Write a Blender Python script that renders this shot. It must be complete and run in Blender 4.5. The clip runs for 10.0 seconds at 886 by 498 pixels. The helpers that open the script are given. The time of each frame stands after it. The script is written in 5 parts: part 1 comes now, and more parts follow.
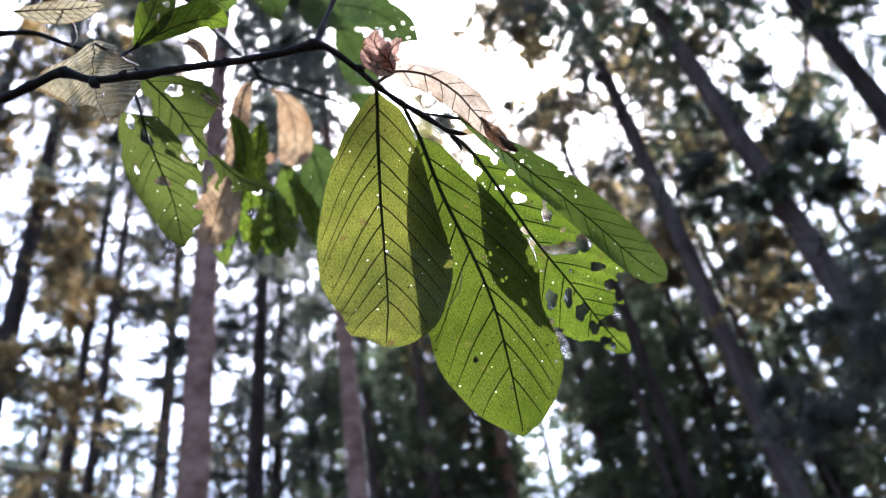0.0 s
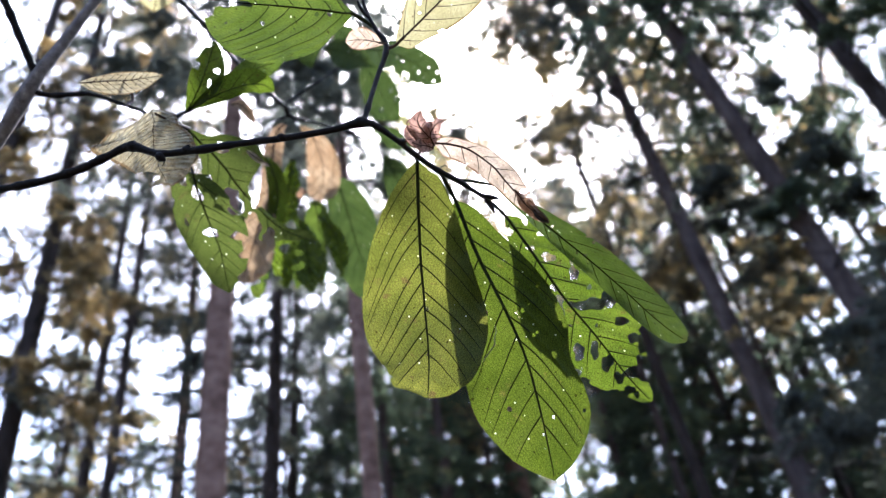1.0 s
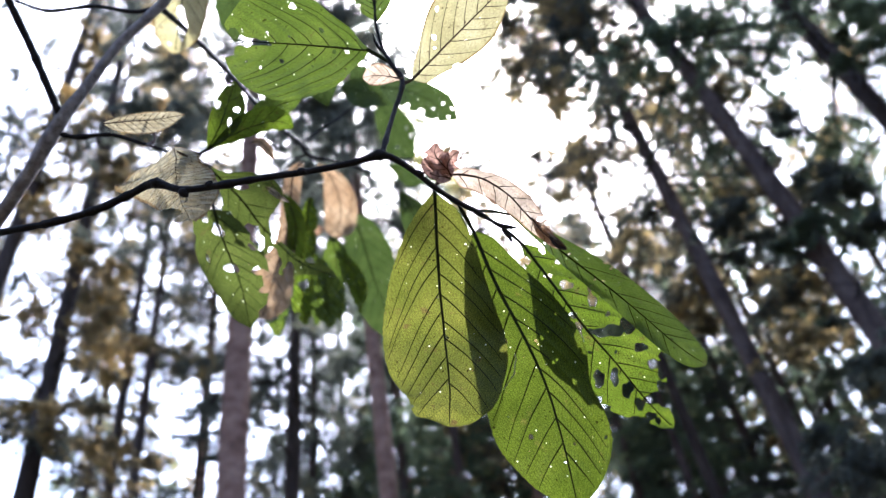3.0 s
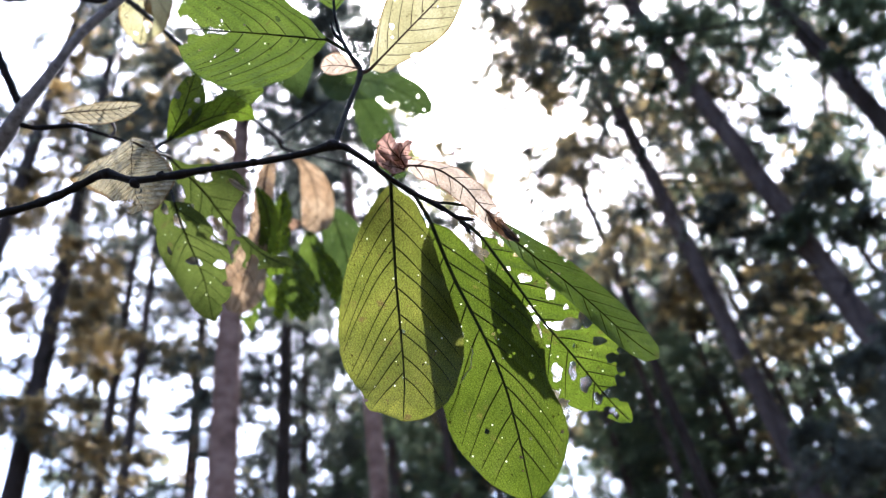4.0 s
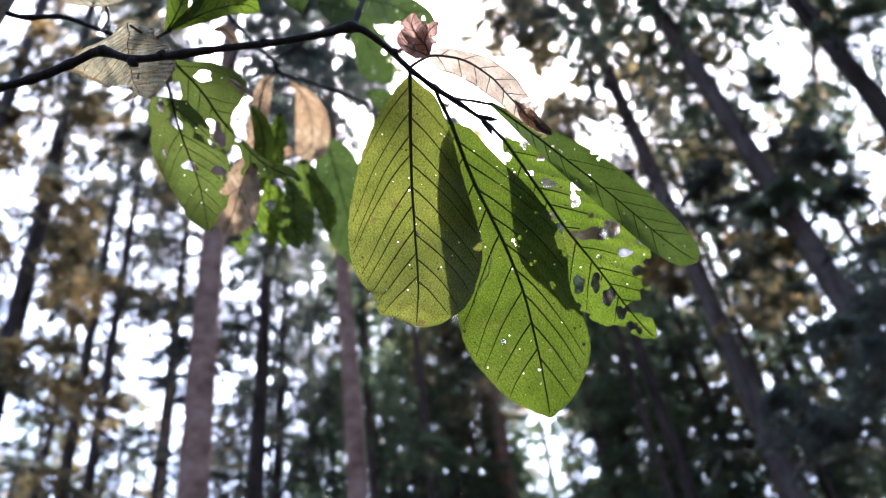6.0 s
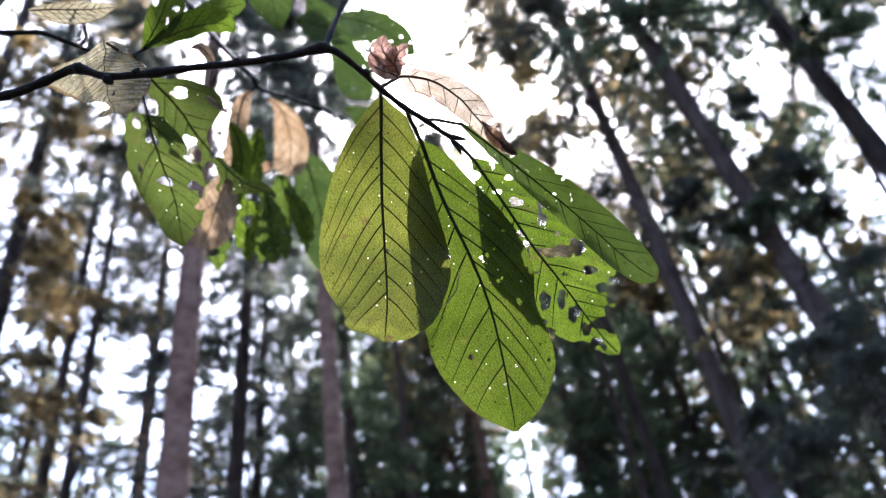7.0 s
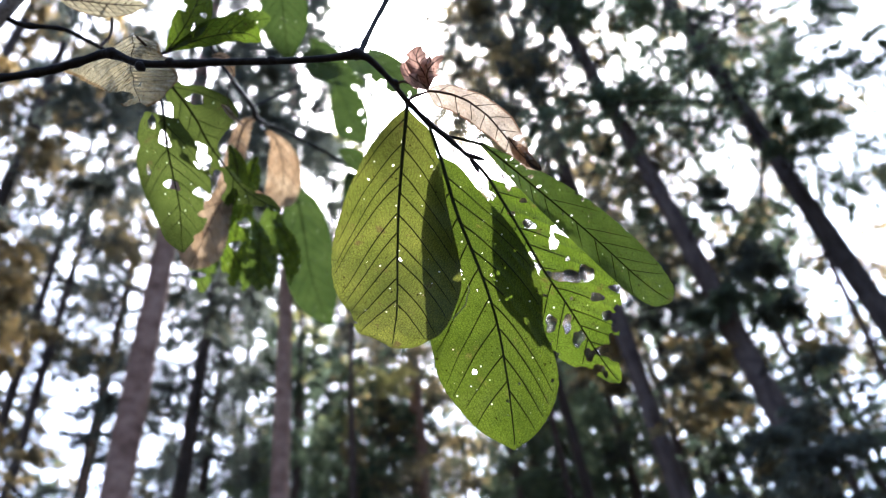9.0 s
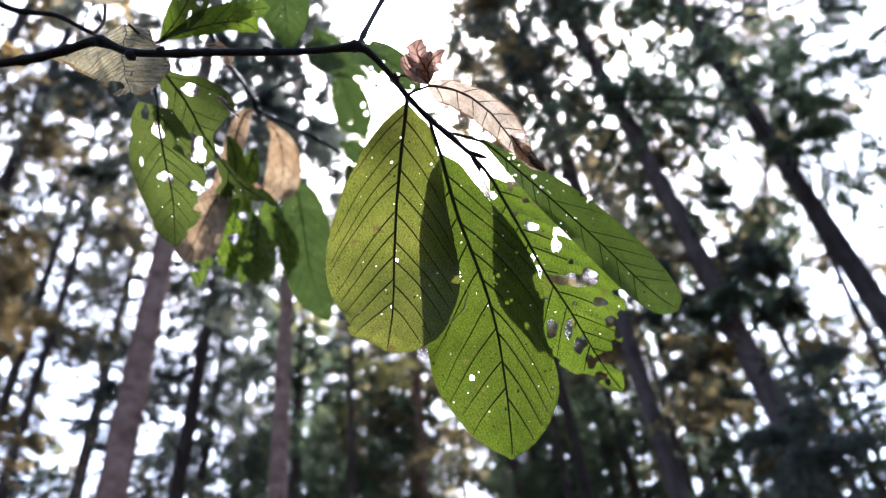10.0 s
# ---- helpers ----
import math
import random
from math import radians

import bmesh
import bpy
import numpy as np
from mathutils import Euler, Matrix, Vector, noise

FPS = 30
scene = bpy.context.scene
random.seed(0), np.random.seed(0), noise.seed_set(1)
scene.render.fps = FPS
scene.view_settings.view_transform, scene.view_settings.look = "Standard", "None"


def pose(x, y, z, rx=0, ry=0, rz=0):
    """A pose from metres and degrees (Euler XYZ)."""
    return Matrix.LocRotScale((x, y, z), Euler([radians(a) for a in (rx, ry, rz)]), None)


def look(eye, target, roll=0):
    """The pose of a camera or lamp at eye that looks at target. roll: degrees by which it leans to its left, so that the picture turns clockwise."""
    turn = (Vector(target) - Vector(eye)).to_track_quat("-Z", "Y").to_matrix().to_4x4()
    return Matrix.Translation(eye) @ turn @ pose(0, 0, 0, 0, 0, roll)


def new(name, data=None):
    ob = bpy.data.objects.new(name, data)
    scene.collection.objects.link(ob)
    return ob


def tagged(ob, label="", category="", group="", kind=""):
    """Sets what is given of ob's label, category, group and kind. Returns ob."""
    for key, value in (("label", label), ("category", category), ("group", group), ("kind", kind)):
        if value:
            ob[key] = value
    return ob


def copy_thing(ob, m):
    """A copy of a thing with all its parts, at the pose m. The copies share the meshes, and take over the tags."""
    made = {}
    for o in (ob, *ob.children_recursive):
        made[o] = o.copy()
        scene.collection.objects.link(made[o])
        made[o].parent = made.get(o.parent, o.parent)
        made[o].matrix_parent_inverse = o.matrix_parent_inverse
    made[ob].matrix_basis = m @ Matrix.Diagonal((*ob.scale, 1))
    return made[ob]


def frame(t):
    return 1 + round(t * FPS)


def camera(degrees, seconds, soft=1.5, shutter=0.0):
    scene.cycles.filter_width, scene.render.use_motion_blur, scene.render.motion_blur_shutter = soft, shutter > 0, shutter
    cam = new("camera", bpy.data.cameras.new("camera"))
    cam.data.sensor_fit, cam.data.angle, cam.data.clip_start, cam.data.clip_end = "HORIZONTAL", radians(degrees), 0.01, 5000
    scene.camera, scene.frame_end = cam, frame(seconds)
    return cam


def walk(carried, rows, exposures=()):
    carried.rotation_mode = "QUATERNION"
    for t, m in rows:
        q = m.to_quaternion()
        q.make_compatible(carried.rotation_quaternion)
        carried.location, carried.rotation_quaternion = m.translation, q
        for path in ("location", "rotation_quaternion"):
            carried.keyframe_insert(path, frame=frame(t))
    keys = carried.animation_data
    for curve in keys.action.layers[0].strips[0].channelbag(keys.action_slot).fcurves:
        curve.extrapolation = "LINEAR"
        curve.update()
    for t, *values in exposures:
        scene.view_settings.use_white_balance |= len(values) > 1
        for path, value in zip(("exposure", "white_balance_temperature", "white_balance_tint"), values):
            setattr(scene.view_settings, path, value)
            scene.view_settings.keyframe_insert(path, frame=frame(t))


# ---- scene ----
# Camera: a phone held at arm's length under a shrub, tilted up into a conifer wood.
LENS = 53.0
cam = camera(LENS, 10.0, soft=1.2)
cam.data.dof.use_dof = True
cam.data.dof.focus_distance = 0.318
cam.data.dof.aperture_fstop = 15.0
PATH = [
    (0.0, pose(0.0000, 0.0000, 1.6000, 132.920, 7.744, 7.142)),
    (0.5, pose(-0.0009, -0.0099, 1.5985, 133.297, 7.640, 7.378)),
    (1.0, pose(-0.0050, -0.0326, 1.5950, 133.873, 7.270, 7.966)),
    (1.5, pose(-0.0083, -0.0414, 1.5945, 134.651, 7.189, 8.820)),
    (2.0, pose(-0.0084, -0.0416, 1.5935, 135.510, 7.205, 9.395)),
    (2.5, pose(-0.0071, -0.0358, 1.5916, 136.138, 7.259, 9.485)),
    (2.7, pose(-0.0075, -0.0354, 1.5910, 136.411, 7.235, 9.494)),
    (3.8, pose(0.0044, -0.0265, 1.5882, 136.549, 7.443, 9.107)),
    (4.0, pose(0.0069, -0.0269, 1.5907, 136.173, 7.537, 9.004)),
    (4.5, pose(-0.0005, -0.0173, 1.5888, 133.195, 6.293, 7.305)),
    (5.0, pose(-0.0020, -0.0098, 1.5887, 132.716, 6.481, 7.236)),
    (5.5, pose(-0.0097, 0.0024, 1.5933, 132.709, 6.610, 7.115)),
    (5.7, pose(-0.0106, 0.0028, 1.5931, 132.842, 6.696, 6.964)),
    (6.8, pose(-0.0099, -0.0051, 1.5912, 133.903, 7.289, 5.692)),
    (7.0, pose(-0.0057, -0.0033, 1.5882, 133.993, 7.349, 5.535)),
    (7.5, pose(-0.0053, -0.0026, 1.5884, 133.883, 6.964, 5.312)),
    (8.0, pose(-0.0098, 0.0030, 1.5825, 134.318, 6.515, 5.070)),
    (8.5, pose(-0.0259, 0.0030, 1.5779, 136.560, 5.621, 3.710)),
    (9.0, pose(-0.0253, 0.0080, 1.5744, 137.753, 5.531, 0.497)),
    (9.5, pose(-0.0310, 0.0040, 1.5793, 138.141, 4.751, -0.059)),
    (10.0, pose(-0.0231, 0.0136, 1.5847, 137.231, 4.787, -0.113)),
]
walk(cam, PATH, exposures=[(0.0, 3.1, 5480, 14), (8.0, 3.1, 5480, 14), (9.0, 2.97, 5520, 11), (10.0, 2.95, 5520, 13)])

# ---- world and light ----
# The hazy sun stands ahead, above the gap between the trees.
SUN_UP, SUN_ROUND = 61.0, 8.0
world = bpy.data.worlds.new("sky")
scene.world = world
world.use_nodes = True
wn, wl = world.node_tree.nodes, world.node_tree.links
sky = wn.new("ShaderNodeTexSky")
sky.sky_type = "NISHITA"
sky.sun_disc = False
sky.sun_elevation, sky.sun_rotation = radians(SUN_UP), radians(SUN_ROUND)
sky.air_density, sky.dust_density, sky.ozone_density = 1.0, 4.0, 1.0
pale = wn.new("ShaderNodeHueSaturation")
pale.inputs["Saturation"].default_value = 1.0
wl.new(sky.outputs[0], pale.inputs["Color"])
wl.new(pale.outputs[0], wn["Background"].inputs[0])
wn["Background"].inputs[1].default_value = 0.11
sun_data = bpy.data.lights.new("sun", "SUN")
sun_data.energy, sun_data.angle, sun_data.color = 4.6, radians(4), (1.0, 0.95, 0.86)
sun = new("sun", sun_data)
sun.matrix_world = look((math.sin(radians(SUN_ROUND)) * 40, math.cos(radians(SUN_ROUND)) * 40, math.tan(radians(SUN_UP)) * 40), (0, 0, 0))


# ---- materials ----
def material(name):
    m = bpy.data.materials.new(name)
    m.use_nodes = True
    n, l = m.node_tree.nodes, m.node_tree.links
    n.clear()
    out = n.new("ShaderNodeOutputMaterial")
    return m, n, l, out


def ramp(n, l, source, stops):
    r = n.new("ShaderNodeValToRGB")
    e = r.color_ramp.elements
    while len(e) < len(stops):
        e.new(0.5)
    for i, (at, c) in enumerate(stops):
        e[i].position, e[i].color = at, (*c, 1)
    l.new(source, r.inputs[0])
    return r.outputs[0]


def coords(n, l, scale=(1, 1, 1)):
    tc, mp = n.new("ShaderNodeTexCoord"), n.new("ShaderNodeMapping")
    mp.inputs["Scale"].default_value = scale
    l.new(tc.outputs["Object"], mp.inputs["Vector"])
    return mp.outputs[0]


def noise_tex(n, l, vec, scale, detail=4, rough=0.55):
    t = n.new("ShaderNodeTexNoise")
    t.inputs["Scale"].default_value, t.inputs["Detail"].default_value, t.inputs["Roughness"].default_value = scale, detail, rough
    l.new(vec, t.inputs["Vector"])
    return t.outputs[0]


def multiply(n, l, a, b, fac=1.0):
    m = n.new("ShaderNodeMix")
    m.data_type, m.blend_type = "RGBA", "MULTIPLY"
    m.inputs[0].default_value = fac
    l.new(a, m.inputs[6])
    l.new(b, m.inputs[7])
    return m.outputs[2]


def leaf_material(name, dark, mid, light, through_gain, see_through, net, blotch=None, rough=0.5, net_scale=1250, edge_at=0.985, edge=(0.62, 0.48, 0.38)):
    """A thin leaf: a rough surface in front, light that comes through from behind, a fine net of small veins."""
    m, n, l, out = material(name)
    vec = coords(n, l)
    big = noise_tex(n, l, vec, 55, 5, 0.6)
    col = ramp(n, l, big, [(0.28, dark), (0.5, mid), (0.72, light)])
    if blotch:
        spots = noise_tex(n, l, vec, 170, 3, 0.6)
        mask = n.new("ShaderNodeMapRange")
        mask.inputs[1].default_value, mask.inputs[2].default_value = 0.64, 0.74
        l.new(spots, mask.inputs[0])
        mx = n.new("ShaderNodeMix")
        mx.data_type = "RGBA"
        l.new(mask.outputs[0], mx.inputs[0])
        l.new(col, mx.inputs[6])
        mx.inputs[7].default_value = (*blotch, 1)
        col = mx.outputs[2]
    cells = n.new("ShaderNodeTexVoronoi")
    cells.feature = "DISTANCE_TO_EDGE"
    cells.inputs["Scale"].default_value = net_scale
    l.new(vec, cells.inputs["Vector"])
    lines = ramp(n, l, cells.outputs["Distance"], [(0.0, (net, net, net)), (0.16, (1, 1, 1))])
    grain = ramp(n, l, noise_tex(n, l, vec, 1500, 2, 0.6), [(0.3, (0.66, 0.68, 0.62)), (0.7, (1.0, 1.0, 1.0))])
    col = multiply(n, l, multiply(n, l, col, lines), grain)
    # Rungs of fine cross veins between the side veins, dark pinpricks, and a browned margin.
    blade = n.new("ShaderNodeUVMap")
    blade.uv_map = "blade"
    parts = n.new("ShaderNodeSeparateXYZ")
    l.new(blade.outputs[0], parts.inputs[0])
    bent = n.new("ShaderNodeMath")
    bent.operation = "MULTIPLY_ADD"
    l.new(noise_tex(n, l, vec, 320, 2, 0.5), bent.inputs[0])
    bent.inputs[1].default_value = 3.2
    l.new(parts.outputs[0], bent.inputs[2])
    rung = n.new("ShaderNodeMath")
    rung.operation = "PINGPONG"
    l.new(bent.outputs[0], rung.inputs[0])
    rung.inputs[1].default_value = 0.62
    col = multiply(n, l, col, ramp(n, l, rung.outputs[0], [(0.0, (net, net, net)), (0.13, (1, 1, 1))]))
    dots = ramp(n, l, noise_tex(n, l, vec, 620, 1, 0.5), [(0.23, (0.28, 0.22, 0.2)), (0.29, (1, 1, 1))])
    col = multiply(n, l, col, dots)
    # Pale pinpoints where the skin of the leaf alone is left.
    pins = n.new("ShaderNodeTexVoronoi")
    pins.inputs["Scale"].default_value = 190
    l.new(vec, pins.inputs["Vector"])
    bare = n.new("ShaderNodeMapRange")
    bare.inputs[1].default_value, bare.inputs[2].default_value = 0.085, 0.05
    l.new(pins.outputs["Distance"], bare.inputs[0])
    skin = n.new("ShaderNodeMix")
    skin.data_type = "RGBA"
    l.new(bare.outputs[0], skin.inputs[0])
    l.new(col, skin.inputs[6])
    skin.inputs[7].default_value = (0.42, 0.43, 0.34, 1)
    col = skin.outputs[2]
    ragged = n.new("ShaderNodeMath")
    ragged.operation = "MULTIPLY_ADD"
    l.new(noise_tex(n, l, vec, 150, 3, 0.6), ragged.inputs[0])
    ragged.inputs[1].default_value = 0.12
    l.new(parts.outputs[1], ragged.inputs[2])
    col = multiply(n, l, col, ramp(n, l, ragged.outputs[0], [(edge_at, (1, 1, 1)), (min(1.0, edge_at + 0.05), edge)]))
    gain = n.new("ShaderNodeMix")
    gain.data_type, gain.blend_type = "RGBA", "MULTIPLY"
    gain.inputs[0].default_value = 1.0
    gain.inputs[7].default_value = (*through_gain, 1)
    l.new(col, gain.inputs[6])
    bump = n.new("ShaderNodeBump")
    bump.inputs["Strength"].default_value, bump.inputs["Distance"].default_value = 0.35, 0.0004
    l.new(cells.outputs["Distance"], bump.inputs["Height"])
    p, t, mix = n.new("ShaderNodeBsdfPrincipled"), n.new("ShaderNodeBsdfTranslucent"), n.new("ShaderNodeMixShader")
    p.inputs["Roughness"].default_value = rough
    p.inputs["Specular IOR Level"].default_value = 0.3
    l.new(col, p.inputs["Base Color"])
    l.new(gain.outputs[2], t.inputs["Color"])
    l.new(bump.outputs[0], p.inputs["Normal"])
    mix.inputs[0].default_value = see_through
    l.new(p.outputs[0], mix.inputs[1])
    l.new(t.outputs[0], mix.inputs[2])
    l.new(mix.outputs[0], out.inputs[0])
    return m


def solid_material(name, stops, scale, stretch=(1, 1, 1), rough=0.85, bump_size=0.01, bump_scale=30, strength=0.8, vary=0.0):
    m, n, l, out = material(name)
    vec = coords(n, l, stretch)
    col = ramp(n, l, noise_tex(n, l, vec, scale, 6, 0.6), stops)
    fine = ramp(n, l, noise_tex(n, l, vec, scale * 7, 4, 0.6), [(0.3, (0.6, 0.6, 0.6)), (0.7, (1, 1, 1))])
    col = multiply(n, l, col, fine)
    if vary:
        info = n.new("ShaderNodeObjectInfo")
        each = ramp(n, l, info.outputs["Random"], [(0.0, (1 - vary, 1 - vary, 1 - vary)), (1.0, (1, 1, 1))])
        col = multiply(n, l, col, each)
    p, b = n.new("ShaderNodeBsdfPrincipled"), n.new("ShaderNodeBump")
    p.inputs["Roughness"].default_value = rough
    p.inputs["Specular IOR Level"].default_value = 0.12
    b.inputs["Strength"].default_value, b.inputs["Distance"].default_value = strength, bump_size
    l.new(noise_tex(n, l, vec, bump_scale, 5, 0.65), b.inputs["Height"])
    l.new(b.outputs[0], p.inputs["Normal"])
    l.new(col, p.inputs["Base Color"])
    l.new(p.outputs[0], out.inputs[0])
    return m


def needle_material(name, stops, see_through=0.35):
    m, n, l, out = material(name)
    g = n.new("ShaderNodeNewGeometry")
    vec = coords(n, l)
    patch = noise_tex(n, l, vec, 0.9, 3, 0.6)
    add = n.new("ShaderNodeMath")
    add.operation = "MULTIPLY_ADD"
    l.new(g.outputs["Random Per Island"], add.inputs[0])
    add.inputs[1].default_value = 0.3
    l.new(patch, add.inputs[2])
    col = ramp(n, l, add.outputs[0], stops)
    d, t, mix = n.new("ShaderNodeBsdfDiffuse"), n.new("ShaderNodeBsdfTranslucent"), n.new("ShaderNodeMixShader")
    l.new(col, d.inputs["Color"])
    l.new(col, t.inputs["Color"])
    mix.inputs[0].default_value = see_through
    l.new(d.outputs[0], mix.inputs[1])
    l.new(t.outputs[0], mix.inputs[2])
    l.new(mix.outputs[0], out.inputs[0])
    return m


GREEN = leaf_material("leaf_green", (0.066, 0.0795, 0.0106), (0.0935, 0.1045, 0.015), (0.129, 0.1335, 0.0217), (1.02, 0.97, 0.95), 0.68, 0.55, (0.0918, 0.0675, 0.0216), edge_at=1.03)
FRESH = leaf_material("leaf_fresh_green", (0.051, 0.0753, 0.0068), (0.0719, 0.1021, 0.0097), (0.0972, 0.1264, 0.0146), (0.98, 0.98, 0.8), 0.68, 0.55, (0.0864, 0.0756, 0.0189), edge_at=1.03)
# Leaf B: the fresh green darkened for the shade it partly hangs in.
SHADED_GREEN = leaf_material("leaf_green_shaded", (0.0428, 0.0608, 0.0059), (0.0593, 0.0802, 0.0077), (0.0802, 0.1021, 0.0117), (1.0, 1.0, 0.85), 0.68, 0.55, (0.118, 0.104, 0.024), edge_at=1.03)
DEEP = leaf_material("leaf_deep_green", (0.0485, 0.0716, 0.011), (0.0688, 0.0964, 0.0149), (0.0937, 0.1212, 0.0204), (1.0, 1.02, 0.85), 0.5, 0.7, (0.0702, 0.0648, 0.0189), edge_at=1.02)
OLIVE = leaf_material("leaf_olive_green", (0.041, 0.053, 0.0105), (0.056, 0.07, 0.0145), (0.075, 0.09, 0.02), (1.0, 1.0, 0.9), 0.62, 0.6, (0.07, 0.058, 0.02), edge_at=1.02)
# Back leaves: green dimmed and greyed for the weaker, hazy light there.
FAR_DIMMED = leaf_material("leaf_green_dimmed", (0.0236, 0.0365, 0.0088), (0.0322, 0.0485, 0.0118), (0.044, 0.062, 0.0158), (1.05, 1.05, 0.95), 0.5, 0.85, (0.042, 0.058, 0.016), edge_at=1.02)
PALE = leaf_material("leaf_bleached", (0.25, 0.211, 0.142), (0.355, 0.31, 0.218), (0.46, 0.414, 0.305), (1.05, 1.0, 0.9), 0.34, 0.78, (0.1296, 0.1026, 0.0702), 0.7, edge_at=0.95, edge=(0.6, 0.48, 0.36))
TAN = leaf_material("leaf_withered", (0.2138, 0.1604, 0.1218), (0.2851, 0.2287, 0.1812), (0.3564, 0.297, 0.2435), (1.6, 1.52, 1.45), 0.6, 0.85, (0.1296, 0.0756, 0.0486), 0.65, edge_at=0.95, edge=(0.5, 0.36, 0.28))
BROWN = leaf_material("leaf_dry_brown", (0.162, 0.1053, 0.0621), (0.216, 0.1539, 0.0999), (0.2808, 0.216, 0.1512), (1.2, 1.08, 0.95), 0.5, 0.9, None, 0.65, edge_at=1.0)
SCORCHED = leaf_material("leaf_scorched", (0.11, 0.07, 0.045), (0.17, 0.115, 0.078), (0.24, 0.175, 0.125), (1.4, 1.2, 1.05), 0.6, 0.85, (0.07, 0.04, 0.025), 0.65, edge_at=0.97, edge=(0.5, 0.4, 0.35))
CHAR = leaf_material("leaf_charred", (0.0162, 0.0108, 0.0086), (0.0378, 0.0243, 0.0189), (0.081, 0.0513, 0.0378), (1.0, 0.9, 0.8), 0.25, 0.8, (0.0108, 0.0081, 0.0065), 0.7)
ROSE = leaf_material("leaf_curled_rose", (0.162, 0.0891, 0.0702), (0.2322, 0.1431, 0.1161), (0.297, 0.1998, 0.1674), (1.6, 1.45, 1.38), 0.5, 0.8, (0.0756, 0.0378, 0.0297), 0.65, edge_at=0.94, edge=(0.3, 0.2, 0.17))
STRAW = leaf_material("leaf_straw", (0.2835, 0.2497, 0.1283), (0.351, 0.3139, 0.1755), (0.4185, 0.378, 0.2363), (0.98, 0.95, 0.85), 0.45, 0.82, (0.1296, 0.0918, 0.0432), 0.6)
VEIN = solid_material("vein_green", [(0.3, (0.0108, 0.013, 0.0043)), (0.7, (0.0243, 0.027, 0.0081))], 300, bump_size=0.0002, bump_scale=1500)
VEIN_BROWN = solid_material("vein_brown", [(0.3, (0.0324, 0.0189, 0.0135)), (0.7, (0.0702, 0.0432, 0.0297))], 300, bump_size=0.0002, bump_scale=1500)
PALE_TRAIL = solid_material("trail_pale", [(0.3, (0.26, 0.26, 0.16)), (0.7, (0.36, 0.36, 0.24))], 300, bump_size=0.0001, bump_scale=1500)
TWIG = solid_material("bark_twig", [(0.3, (0.0054, 0.0043, 0.0043)), (0.55, (0.0119, 0.0097, 0.0097)), (0.75, (0.027, 0.0227, 0.0216))], 260, rough=0.7, bump_size=0.0006, bump_scale=500)
STEM = solid_material("bark_stem", [(0.3, (0.1134, 0.0972, 0.0956)), (0.55, (0.243, 0.2147, 0.2122)), (0.75, (0.405, 0.3726, 0.3685))], 170, rough=0.6, bump_size=0.0008, bump_scale=400)
BARK = solid_material("bark_conifer", [(0.3, (0.15, 0.083, 0.06)), (0.5, (0.315, 0.183, 0.135)), (0.72, (0.44, 0.285, 0.22))], 5, (0.8, 0.8, 1.05), 0.9, 0.03, 14, 1.0, 0.25)
BARK_GREY = solid_material("bark_grey", [(0.3, (0.052, 0.036, 0.031)), (0.5, (0.107, 0.077, 0.067)), (0.72, (0.17, 0.126, 0.11))], 6, (1, 1, 0.3), 0.9, 0.03, 16, 1.0, 0.25)
BARK_DARK = solid_material("bark_dark", [(0.3, (0.0355, 0.0262, 0.0219)), (0.5, (0.0709, 0.0524, 0.0443)), (0.72, (0.1205, 0.0917, 0.0789))], 6, (1, 1, 0.3), 0.9, 0.03, 16, 1.0, 0.3)
LIMB = solid_material("bark_limb", [(0.3, (0.0108, 0.0086, 0.0076)), (0.7, (0.0378, 0.0297, 0.0259))], 12, bump_size=0.004)
NEEDLE = needle_material("needles", [(0.25, (0.052, 0.056, 0.052)), (0.55, (0.084, 0.091, 0.078)), (0.85, (0.122, 0.132, 0.098)), (0.98, (0.26, 0.205, 0.10))], 0.6)
NEEDLE_GREEN = needle_material("needles_green", [(0.25, (0.05, 0.061, 0.047)), (0.55, (0.08, 0.102, 0.068)), (0.85, (0.125, 0.155, 0.085)), (0.98, (0.23, 0.215, 0.09))], 0.6)
# Warmer needles: higher noise values run to tan and gold.
NEEDLE_WARM = needle_material("needles_warm", [(0.25, (0.052, 0.056, 0.05)), (0.55, (0.084, 0.088, 0.074)), (0.68, (0.175, 0.14, 0.08)), (0.82, (0.42, 0.30, 0.115))], 0.6)
NEEDLE_YELLOW = needle_material("leaves_yellow_green", [(0.25, (0.10, 0.115, 0.05)), (0.5, (0.20, 0.20, 0.075)), (0.8, (0.38, 0.34, 0.12))], 0.65)
NEEDLE_GOLD = needle_material("needles_golden", [(0.25, (0.055, 0.055, 0.048)), (0.5, (0.095, 0.09, 0.068)), (0.64, (0.24, 0.175, 0.085)), (0.8, (0.52, 0.37, 0.15))], 0.6)
FLOOR = solid_material("forest_floor", [(0.3, (0.0162, 0.013, 0.0076)), (0.5, (0.0378, 0.027, 0.0162)), (0.7, (0.0324, 0.0405, 0.0135))], 1.5, bump_size=0.05, bump_scale=9)

